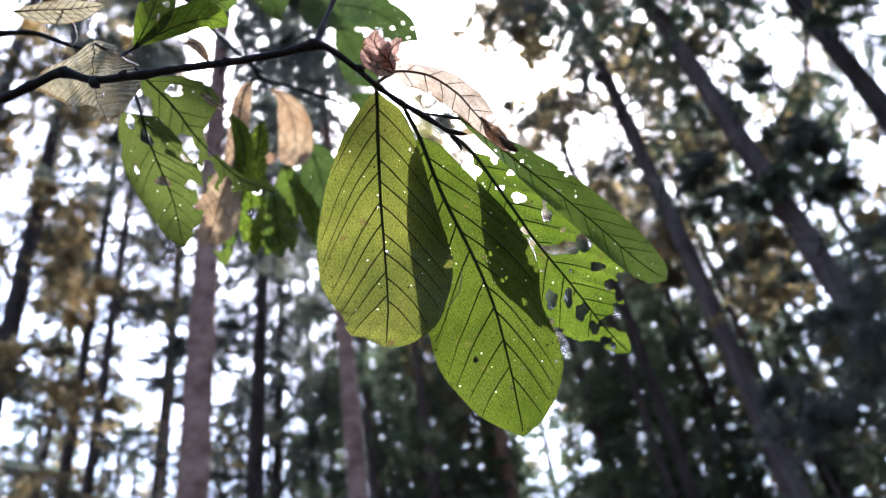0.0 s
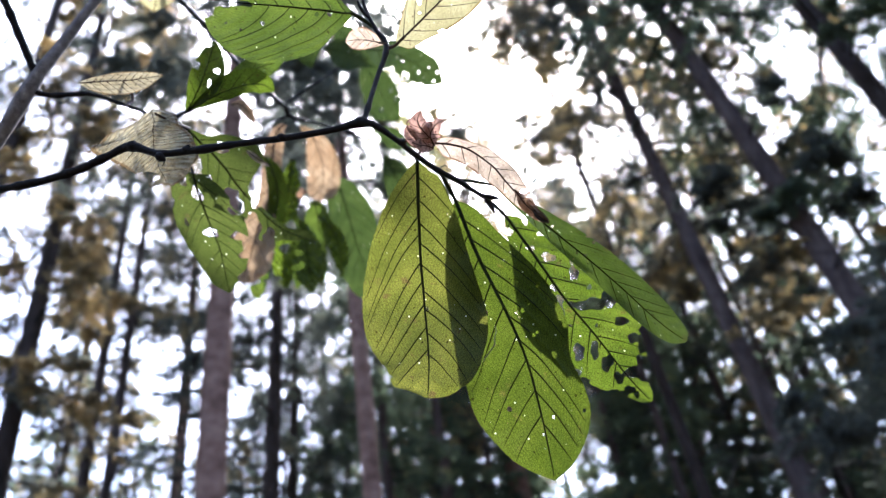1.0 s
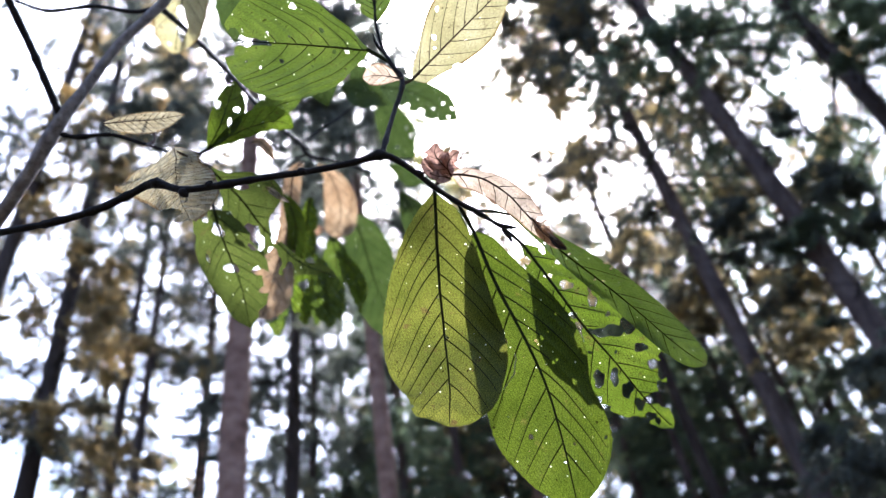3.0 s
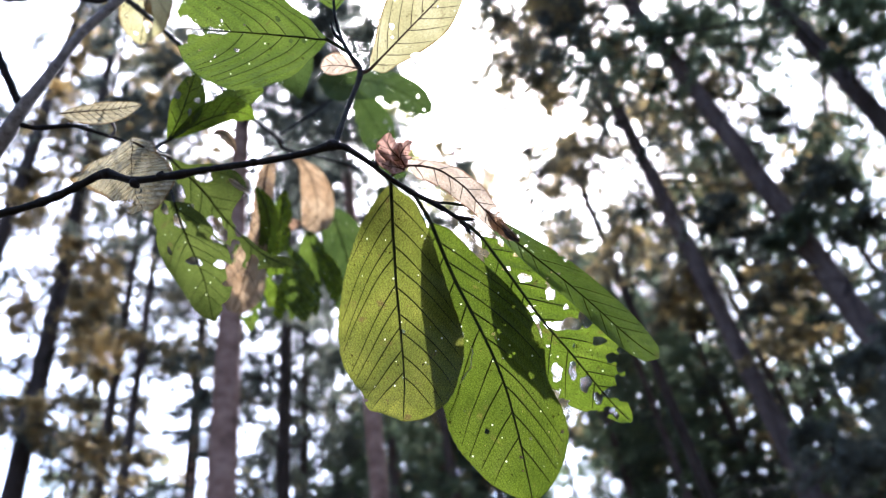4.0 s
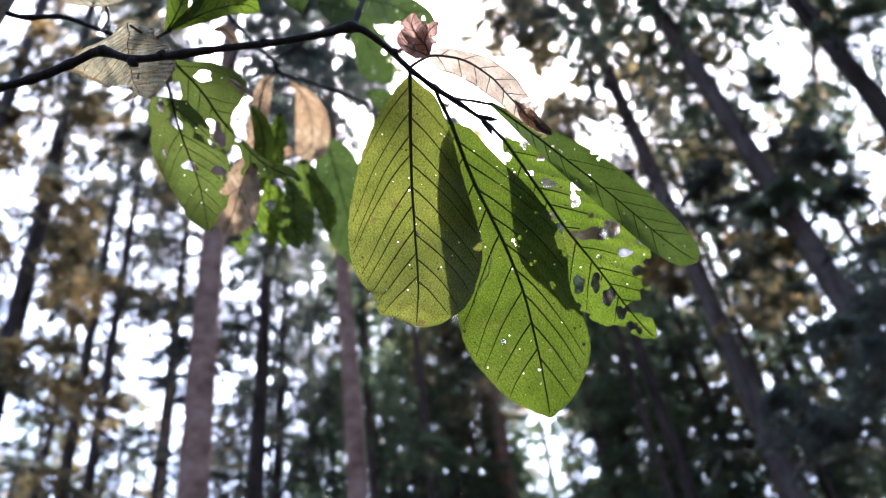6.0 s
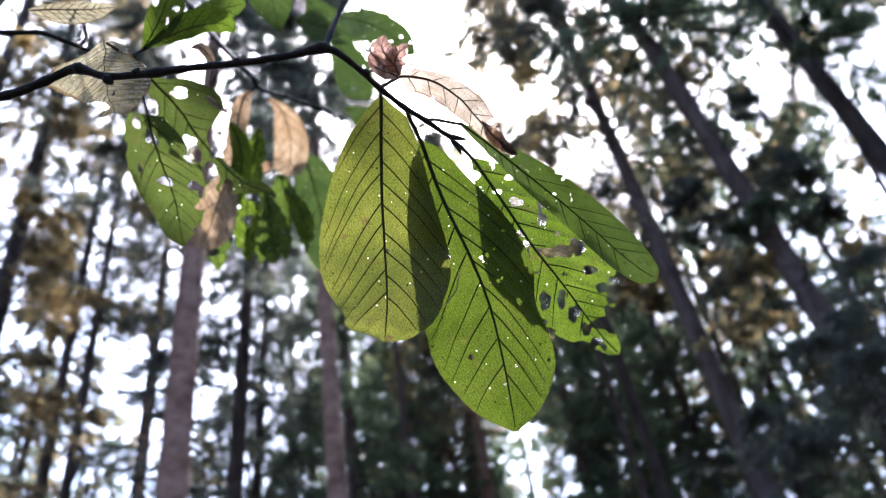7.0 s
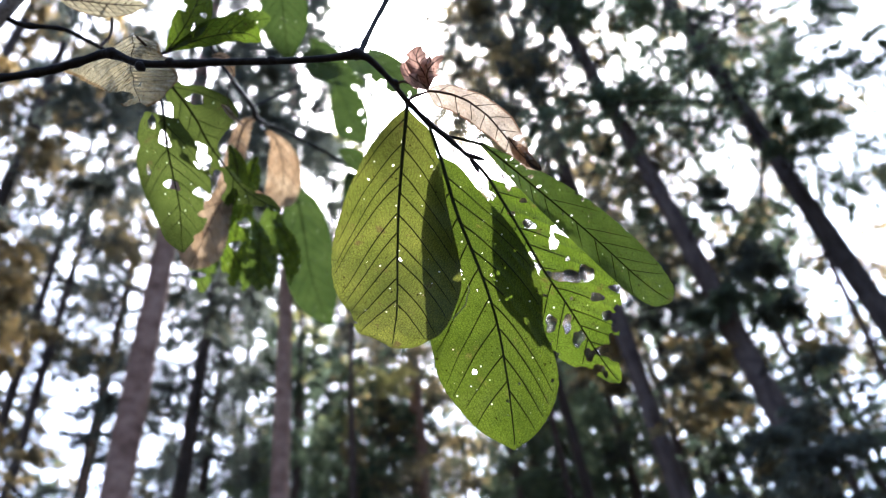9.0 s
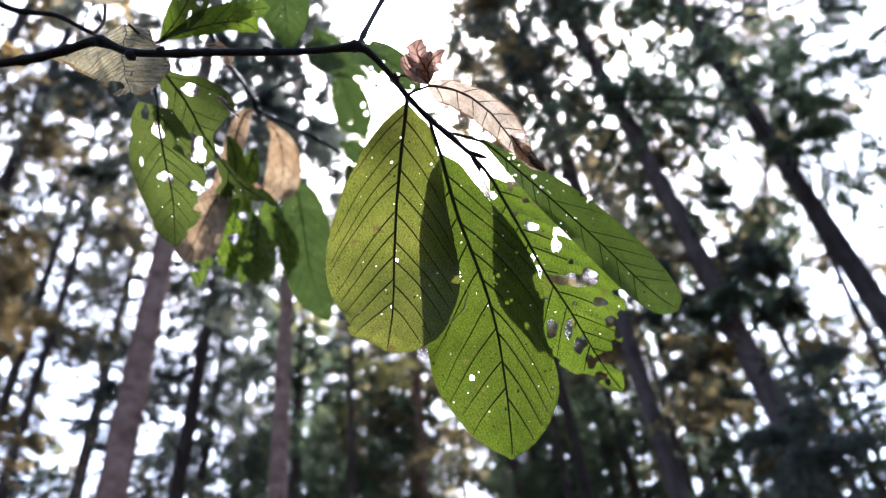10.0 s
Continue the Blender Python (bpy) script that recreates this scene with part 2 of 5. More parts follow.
# ---- building helpers ----
def link_mesh(name, verts, faces, mat, parent=None, label="", smooth=False, uv=None):
    verts = np.asarray(verts, dtype=np.float32)
    me = bpy.data.meshes.new(name)
    if isinstance(faces, np.ndarray):
        k = faces.shape[1]
        me.vertices.add(len(verts))
        me.vertices.foreach_set("co", verts.ravel())
        me.loops.add(faces.size)
        me.loops.foreach_set("vertex_index", faces.astype(np.int32).ravel())
        me.polygons.add(len(faces))
        me.polygons.foreach_set("loop_start", np.arange(0, faces.size, k, dtype=np.int32))
        me.update(calc_edges=True)
    else:
        me.from_pydata(verts.tolist(), [], faces)
    if uv is not None:
        me.uv_layers.new(name="blade").data.foreach_set("uv", np.asarray(uv, dtype=np.float32)[faces.ravel()].ravel())
    if smooth:
        me.polygons.foreach_set("use_smooth", np.ones(len(me.polygons), dtype=bool))
    me.materials.append(mat)
    ob = new(name, me)
    if parent:
        ob.parent = parent
    if label:
        tagged(ob, label)
    return ob


def glide(rows, n):
    """Catmull-Rom through the rows, n samples at even steps of length."""
    a = np.asarray(rows, dtype=float)
    a = np.vstack([2 * a[0] - a[1], a, 2 * a[-1] - a[-2]])
    out = []
    for i in range(1, len(a) - 2):
        t = np.linspace(0, 1, 24, endpoint=False)[:, None]
        p0, p1, p2, p3 = a[i - 1], a[i], a[i + 1], a[i + 2]
        out.append(0.5 * (2 * p1 + (p2 - p0) * t + (2 * p0 - 5 * p1 + 4 * p2 - p3) * t ** 2 + (3 * p1 - p0 - 3 * p2 + p3) * t ** 3))
    out = np.vstack(out + [a[-2:-1]])
    s = np.concatenate([[0], np.cumsum(np.linalg.norm(np.diff(out[:, :3], axis=0), axis=1))])
    q = np.linspace(0, s[-1], n)
    return np.stack([np.interp(q, s, out[:, k]) for k in range(out.shape[1])], 1)


def tube(points, radii, sides=8):
    """Rings round a line of points, closed at both ends."""
    p = np.asarray(points, dtype=float)
    d = np.gradient(p, axis=0)
    d /= np.linalg.norm(d, axis=1)[:, None] + 1e-12
    up = np.array([0.13, 0.21, 0.97]) if abs(d[0] @ np.array([0.13, 0.21, 0.97])) < 0.9 else np.array([1.0, 0.1, 0.05])
    a = np.cross(d, up)
    a /= np.linalg.norm(a, axis=1)[:, None] + 1e-12
    b = np.cross(d, a)
    ang = np.linspace(0, 2 * math.pi, sides, endpoint=False)
    rings = p[:, None] + np.asarray(radii)[:, None, None] * (np.cos(ang)[None, :, None] * a[:, None] + np.sin(ang)[None, :, None] * b[:, None])
    n = len(p)
    verts = np.vstack([rings.reshape(-1, 3), p[:1], p[-1:]])
    faces = []
    for i in range(n - 1):
        for j in range(sides):
            k = (j + 1) % sides
            faces.append((i * sides + j, i * sides + k, (i + 1) * sides + k, (i + 1) * sides + j))
    for j in range(sides):
        k = (j + 1) % sides
        faces.append((n * sides, j, k))
        faces.append((n * sides + 1, (n - 1) * sides + k, (n - 1) * sides + j))
    return verts, faces


def joined(pieces):
    verts, faces, at = [], [], 0
    for v, f in pieces:
        verts.append(v)
        faces += [tuple(i + at for i in q) for q in f]
        at += len(v)
    return np.vstack(verts), faces


# ---- the shrub ----
# Parts of the shrub are laid out in millimetres: x across, y up the tilted view plane, z towards the path.
SHRUB = pose(0.0, 0.23617, 1.81592, 132.92, 7.7437, 7.1417)
MM = 0.001


def twig(rows, parent, name="twig", mat=None, label="", rough=0.10):
    """A knobbly tapering twig through rows of (x, y, z, radius)."""
    rows = np.asarray(rows)
    length = np.linalg.norm(np.diff(rows[:, :3], axis=0), axis=1).sum()
    n = int(max(6, min(140, length / 1.3)))
    q = glide(rows, n)
    rng = np.random.default_rng(int(abs(rows[0, 0] * 17 + rows[-1, 1] * 31)))
    r = np.maximum(q[:, 3], 0.08)
    knob = np.ones(n)
    if length > 30:
        for c in rng.uniform(0, 1, int(length / 14)):
            knob += rng.uniform(0.12, 0.42) * np.exp(-((np.linspace(0, 1, n) - c) * length / 1.8) ** 2)
        q[:, :3] += np.cumsum(rng.normal(0, 0.035, (n, 3)), axis=0) * np.sin(np.linspace(0, math.pi, n))[:, None]
    r = r * knob * (1 + rng.normal(0, rough * 0.4, n))
    v, f = tube(q[:, :3], r, 10)
    v[:-2] += rng.normal(0, rough * 0.22, (len(v) - 2, 3)) * np.repeat(r, 10)[:, None]
    return link_mesh(name, v * MM, f, mat or TWIG, parent, label, True)


def leaf(style, rows, parent, holes=()):
    """One leaf: rows of (x, y, z, width to its left, width to its right) down its midrib.
    The blade is a bent sheet with toothed margin and eaten holes; its veins stand proud beneath it."""
    look_of = STYLES[style]
    mat, vein_mat, tilt, cup, quilt, specks, pairs, cell, label = look_of
    rng = np.random.default_rng(sum(ord(c) * 7 ** i for i, c in enumerate(style)))
    rows = np.asarray(rows, dtype=float)
    length = np.linalg.norm(np.diff(rows[:, :3], axis=0), axis=1).sum()
    n = int(length / cell) + 2
    q = glide(rows, n)
    q[:, 3:] = np.maximum(q[:, 3:], 0.15)
    width = q[:, 3:].max()
    half = int(width / cell) + 2
    d = np.gradient(q[:, :3], axis=0)
    flat = d[:, :2] / (np.linalg.norm(d[:, :2], axis=1)[:, None] + 1e-9)
    right = np.stack([-flat[:, 1], flat[:, 0]], 1)
    for _ in range(6):
        right[1:-1] = (right[:-2] + 2 * right[1:-1] + right[2:]) / 4
    v = np.linspace(-1, 1, 2 * half + 1)
    u = np.linspace(0, 1, n)
    teeth = 0.013 * ((u * length / 2.6) % 1.0) + 0.004 * rng.normal(0, 1, n)
    wl = q[:, 3] * (1 + teeth) + rng.normal(0, 0.03, n)
    wr = q[:, 4] * (1 + np.roll(teeth, 3)) + rng.normal(0, 0.03, n)
    phase = rng.uniform(0, 6.28, 6)
    slopes, bow = STEEP.get(style, (1.0, 1.0)), BOWED.get(style, 0.012)

    def surface(uu, vv):
        """Millimetre place of (along, across) on the blade."""
        i = np.clip(uu, 0, 1) * (n - 1)
        at = lambda column: np.interp(i, np.arange(n), column)
        w = np.where(vv < 0, at(wl), at(wr)) * vv
        side = np.stack([at(right[:, 0]), at(right[:, 1])], -1)
        x, y, z = at(q[:, 0]) + side[..., 0] * w, at(q[:, 1]) + side[..., 1] * w, at(q[:, 2])
        flat_z = z
        rank = (uu - np.where(vv < 0, *slopes) * (np.abs(w) + bow * w * w) / length - 0.04) * pairs / 0.84 - 0.25 * (vv > 0)
        z = z - tilt * w + cup * np.abs(w) ** 1.5 / max(width, 1) ** 0.5
        z = z - quilt * np.abs(np.sin(math.pi * rank)) * np.minimum(1, np.abs(vv) * 3) * (1 - 0.6 * np.abs(vv))
        edge = np.abs(vv) ** 2 * width * 0.035
        z = z + edge * (np.sin(uu * 17 + phase[0] + np.sign(vv)) + 0.6 * np.sin(uu * 31 + phase[1]))
        if style in PLEATED:
            deep, many, slant = PLEATED[style]
            band = (slant * uu - np.abs(w) / width) * many
            z = z + deep * (np.abs((band + 0.4 * np.sin(uu * 9 + phase[2])) % 1.0 - 0.5) * 2 + 0.5 * np.abs((band * 2.3 + phase[3]) % 1.0 - 0.5))
        if style in CRUMPLED:
            k = CRUMPLED[style]
            z = z + k * (np.sin(x * 0.55 + phase[2]) * np.sin(y * 0.5 + phase[3]) + 0.5 * np.sin(x * 1.3 + y * 0.9 + phase[4]))
            x = x + 0.3 * k * np.sin(y * 0.7 + phase[5])
        swell = (320 - z) / (320 - flat_z)
        return np.stack([x * swell, y * swell, z], -1)

    uu, vv = np.meshgrid(u, v, indexing="ij")
    p = surface(uu, vv).reshape(-1, 3)
    # Along the side veins in millimetres, and how far out to the margin.
    far_out = np.maximum(np.abs(vv), np.clip((uu - 0.5) * 2, 0, 1) ** 2 * 0.98)
    run_mm = np.abs(vv) * np.where(vv < 0, wl[:, None], wr[:, None]) + 0.35 * uu * length
    uv = np.stack([run_mm, far_out], -1).reshape(-1, 2)
    m = len(v)
    i, j = np.meshgrid(np.arange(n - 1), np.arange(m - 1), indexing="ij")
    a = (i * m + j).ravel()
    faces = np.stack([a, a + 1, a + m + 1, a + m], 1)
    eaten = [tuple(h) for h in holes]
    middle = p[faces].mean(1)
    for _ in range(BITES.get(style, 0)):
        s, t = rng.uniform(0.2, 0.97), rng.choice([-1, 1]) * rng.uniform(0.8, 1.05)
        c = surface(np.array(s), np.array(t))
        r = rng.uniform(0.05, 0.2) * width
        eaten.append((c[0], c[1], r * rng.uniform(0.7, 1.5), r * rng.uniform(0.7, 1.3)))
    chewed = list(eaten)
    for _ in range(specks):
        s, t = rng.uniform(0.12, 0.93), rng.uniform(-0.9, 0.9)
        c = surface(np.array(s), np.array(t))
        c = middle[np.argmin((middle[:, 0] - c[0]) ** 2 + (middle[:, 1] - c[1]) ** 2)]
        r = rng.uniform(0.10, 0.22) * (1.7 if rng.random() < 0.1 else 1)
        eaten.append((c[0], c[1], r * rng.uniform(0.8, 1.4), r))
    keep = np.ones(len(faces), dtype=bool)
    mid = p[faces].mean(1)
    inside_any = []
    for hx, hy, rx, ry in eaten:
        ph = rng.uniform(0, 6.28, 3)
        ragged = 0.17 if max(rx, ry) > 0.8 else 0.12

        def reach(x, y, hx=hx, hy=hy, rx=rx, ry=ry, ph=ph, ragged=ragged):
            ang = np.arctan2((y - hy) / ry, (x - hx) / rx)
            rim = 1 + ragged * (np.sin(2 * ang + ph[0]) + 0.7 * np.sin(3 * ang + ph[1]) + 0.5 * np.sin(5 * ang + ph[2]))
            return np.hypot((x - hx) / rx, (y - hy) / ry) / rim

        gone = reach(mid[:, 0], mid[:, 1]) < 1
        keep &= ~gone
        inside_any.append((gone, reach, hx, hy))
    used = np.zeros(len(p), dtype=bool)
    used[faces[keep].ravel()] = True
    for gone, reach, hx, hy in inside_any:
        rim = np.unique(faces[gone].ravel()) if gone.any() else np.array([], dtype=int)
        rim = rim[used[rim]] if len(rim) else rim
        if len(rim):
            k = np.clip(1 / np.maximum(reach(p[rim, 0], p[rim, 1]), 0.25), 0.5, 1.8)
            p[rim, 0], p[rim, 1] = hx + (p[rim, 0] - hx) * k, hy + (p[rim, 1] - hy) * k
    index = -np.ones(len(p), dtype=int)
    index[used] = np.arange(used.sum())
    blade = link_mesh("leaf", p[used] * MM, index[faces[keep]], mat, parent, label, True, uv[used])

    def open_at(c):
        return any(np.hypot((c[0] - h[0]) / h[2], (c[1] - h[1]) / h[3]) < 1.0 for h in chewed)

    lines = []
    thick = (0.0045 * length + 0.12) * THIN.get(style, 1.0)
    s = np.linspace(0, 0.985, 60)
    spine = surface(s, np.zeros(60))
    lines.append((spine, thick * (1.08 - s) ** 0.7 + 0.08))
    for k in range(pairs):
        for sign in (-1, 1):
            s0 = 0.04 + 0.84 * (k + 0.25 * (sign > 0)) / pairs + rng.normal(0, 0.007)
            wide = np.linspace(0, width, 40)
            su = s0 + slopes[sign > 0] * (1 + rng.normal(0, 0.06)) * (wide + bow * wide ** 2) / length
            t = wide / np.interp(su, u, wl if sign < 0 else wr)
            ok = (su < 0.985) & (np.maximum.accumulate(t) < 0.95)
            c = surface(su[ok], sign * t[ok])
            lines.append((c, thick * 0.46 * (1.1 - t[ok]) ** 0.7 * (1 - 0.3 * s0) + 0.04))
    for number, (c, r) in enumerate(lines):
        run = []
        for point, radius in zip(c, r):
            if number and open_at(point):
                break
            run.append((*point, radius))
        if len(run) > 2:
            run = np.array(run)
            run[:, 2] += run[:, 3] * 0.45
            vv_, ff_ = tube(run[:, :3], run[:, 3], 6 if number == 0 else 5)
            link_mesh("side_vein" if number else "midrib", vv_ * MM, ff_, vein_mat, blade, "", True)
    return blade


# material, vein material, tilt, cup, quilt (mm), specks, vein pairs, cell (mm), label
STYLES = {
    "A": (GREEN, VEIN, -0.03, -0.05, 0.55, 16, 9, 0.4, "broad green leaf lit from behind, dark veins"),
    "B": (SHADED_GREEN, VEIN, -0.12, -0.05, 0.7, 34, 9, 0.4, "long green leaf with pinprick holes"),
    "C": (FRESH, VEIN, 0.05, -0.03, 1.1, 24, 9, 0.4, "ragged green leaf eaten into holes"),
    "D": (DEEP, VEIN, -1.8, 0.10, 0.8, 30, 10, 0.5, "deep green leaf tilted nearly edge on"),
    "E": (TAN, VEIN_BROWN, -1.0, 0.30, 0.5, 0, 6, 0.5, "withered tan leaf, translucent and curled at its tip"),
    "Eb": (SCORCHED, VEIN_BROWN, -1.0, 0.30, 0.5, 0, 4, 0.45, "scorched brown end of the withered leaf"),
    "Et": (CHAR, VEIN_BROWN, -0.5, 0.8, 0.3, 0, 3, 0.4, "charred curled tip of the withered leaf"),
    "Br": (BROWN, VEIN_BROWN, 0.3, 0.6, 0.3, 0, 3, 0.5, "shrivelled brown leaf scrap"),
    "Bs": (TAN, VEIN_BROWN, 0.3, 0.6, 0.3, 0, 3, 0.5, "shrivelled tan leaf scrap"),
    "Fa": (ROSE, VEIN_BROWN, 0.3, 0.6, 0.4, 0, 5, 0.4, "crumpled dry rose-brown leaf"),
    "Fb": (ROSE, VEIN_BROWN, -0.4, 0.5, 0.4, 0, 4, 0.4, "crumpled dry rose-brown leaf"),
    "Fc": (ROSE, VEIN_BROWN, 0.2, -0.6, 0.4, 0, 4, 0.4, "crumpled dry rose-brown leaf"),
    "Fd": (ROSE, VEIN_BROWN, 0.5, 0.5, 0.4, 0, 4, 0.4, "crumpled dry rose-brown leaf"),
    "HE": (DEEP, VEIN, 0.1, 0.2, 1.1, 42, 7, 0.5, "heart-shaped green leaf folded at its tip"),
    "PT": (STRAW, VEIN_BROWN, 0.1, 0.05, 0.5, 4, 7, 0.6, "bleached straw-coloured leaf with brown veins"),
    "SP": (TAN, VEIN_BROWN, 0.2, 0.3, 0.3, 0, 4, 0.5, "small withered pinkish leaf"),
    "TS": (DEEP, VEIN, 0.1, 0.1, 0.3, 8, 6, 0.7, "small green leaf"),
    "H": (PALE, VEIN_BROWN, 0.2, 0.2, 0.3, 0, 9, 0.6, "small bleached leaf on a bent stalk"),
    "G": (PALE, VEIN_BROWN, -0.1, -0.35, 0.5, 0, 13, 0.4, "large bleached leaf folded like a roof"),
    "I1": (FRESH, VEIN, 0.2, 0.1, 0.3, 0, 5, 0.6, "green leaf with a torn side"),
    "I2": (FRESH, VEIN, -0.3, 0.2, 0.3, 0, 6, 0.6, "curved glossy green leaf"),
    "I3": (DEEP, VEIN, -0.2, 0.2, 0.3, 14, 4, 0.5, "green leaf eaten to a net"),
    "J": (OLIVE, VEIN, 0.05, -0.05, 0.4, 12, 8, 0.6, "green leaf with chewed holes and toothed edge"),
    "K": (OLIVE, VEIN, 0.1, 0.05, 0.4, 8, 8, 0.6, "green leaf chewed back to its midrib"),
    "Lb": (BROWN, VEIN_BROWN, 0.2, 0.25, 0.6, 0, 6, 1.0, "hanging withered brown leaf"),
    "Mb": (BROWN, VEIN_BROWN, -0.3, 0.35, 0.6, 0, 6, 1.0, "hanging withered tan leaf curled inwards"),
    "Mc": (SCORCHED, VEIN_BROWN, 0.3, 0.5, 0.4, 0, 3, 0.9, "dark brown curled end of the withered leaf"),
    "N2": (FAR_DIMMED, VEIN, 0.2, 0.05, 0.6, 0, 8, 1.0, "large plain green leaf hanging straight"),
    "V1": (STRAW, VEIN, 0.2, 0.1, 0.5, 4, 7, 0.9, "olive-yellow leaf with a split"),
    "P": (FAR_DIMMED, VEIN, 0.2, 0.05, 0.4, 0, 6, 0.8, "green leaf riddled with holes"),
}
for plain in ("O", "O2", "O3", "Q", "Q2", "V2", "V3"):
    STYLES[plain] = (FAR_DIMMED, VEIN, 0.15, 0.08, 0.5, 0, 7, 1.0, "green leaf hanging behind the others")
THIN = {"D": 0.62, "G": 0.36, "A": 1.1, "B": 1.05}
STEEP = {"A": (1.1, 0.9), "B": (0.85, 1.6), "C": (0.8, 1.0), "D": (2.0, 2.0), "HE": (0.6, 0.6), "PT": (0.9, 0.9), "G": (0.5, 0.5), "E": (1.2, 1.2)}
for bright in ("N1", "N3", "N4", "N5", "N6", "N7", "N8", "N9"):
    STYLES[bright] = (FRESH if bright in ("N3", "N6", "N9") else DEEP, VEIN, 0.25, 0.15, 0.5, 0, 6, 0.9, "small bright green leaf in tatters")
BOWED = {"A": 0.024, "B": 0.025, "C": 0.02, "HE": 0.09, "PT": 0.03, "J": 0.03}
BITES = {"Eb": 2, "Fa": 4, "Fb": 4, "Fc": 4, "Fd": 3, "C": 7, "J": 2, "K": 2, "N1": 5, "N3": 8, "N4": 7, "N5": 6, "N6": 5, "N7": 5, "N8": 5, "N9": 6, "P": 5, "I1": 3, "I3": 5, "Lb": 2, "E": 3, "TS": 2, "O": 2, "Q": 1}
PLEATED = {"G": (1.5, 8, 2.6), "Mb": (3.0, 1.4, 0.25), "Lb": (2.2, 1.6, 0.4), "E": (0.7, 3, 0.6), "H": (0.8, 3, 0.8)}
CRUMPLED = {"E": 0.6, "Eb": 0.6, "Fa": 2.0, "Fb": 1.8, "Fc": 1.9, "Fd": 1.6, "G": 1.0, "Lb": 0.8, "Mb": 0.5, "Mc": 1.5, "SP": 0.8, "H": 0.4, "I3": 0.5, "N3": 1.4, "N4": 1.2, "N5": 1.0, "N7": 1.4, "N8": 1.2, "N9": 1.2}


def shrub():
    ob = new("shrub")
    ob.matrix_world = SHRUB
    ob.empty_display_size = 0.02
    return tagged(ob, "slender shrub with chewed green and withered leaves on dark twigs", "shrub")


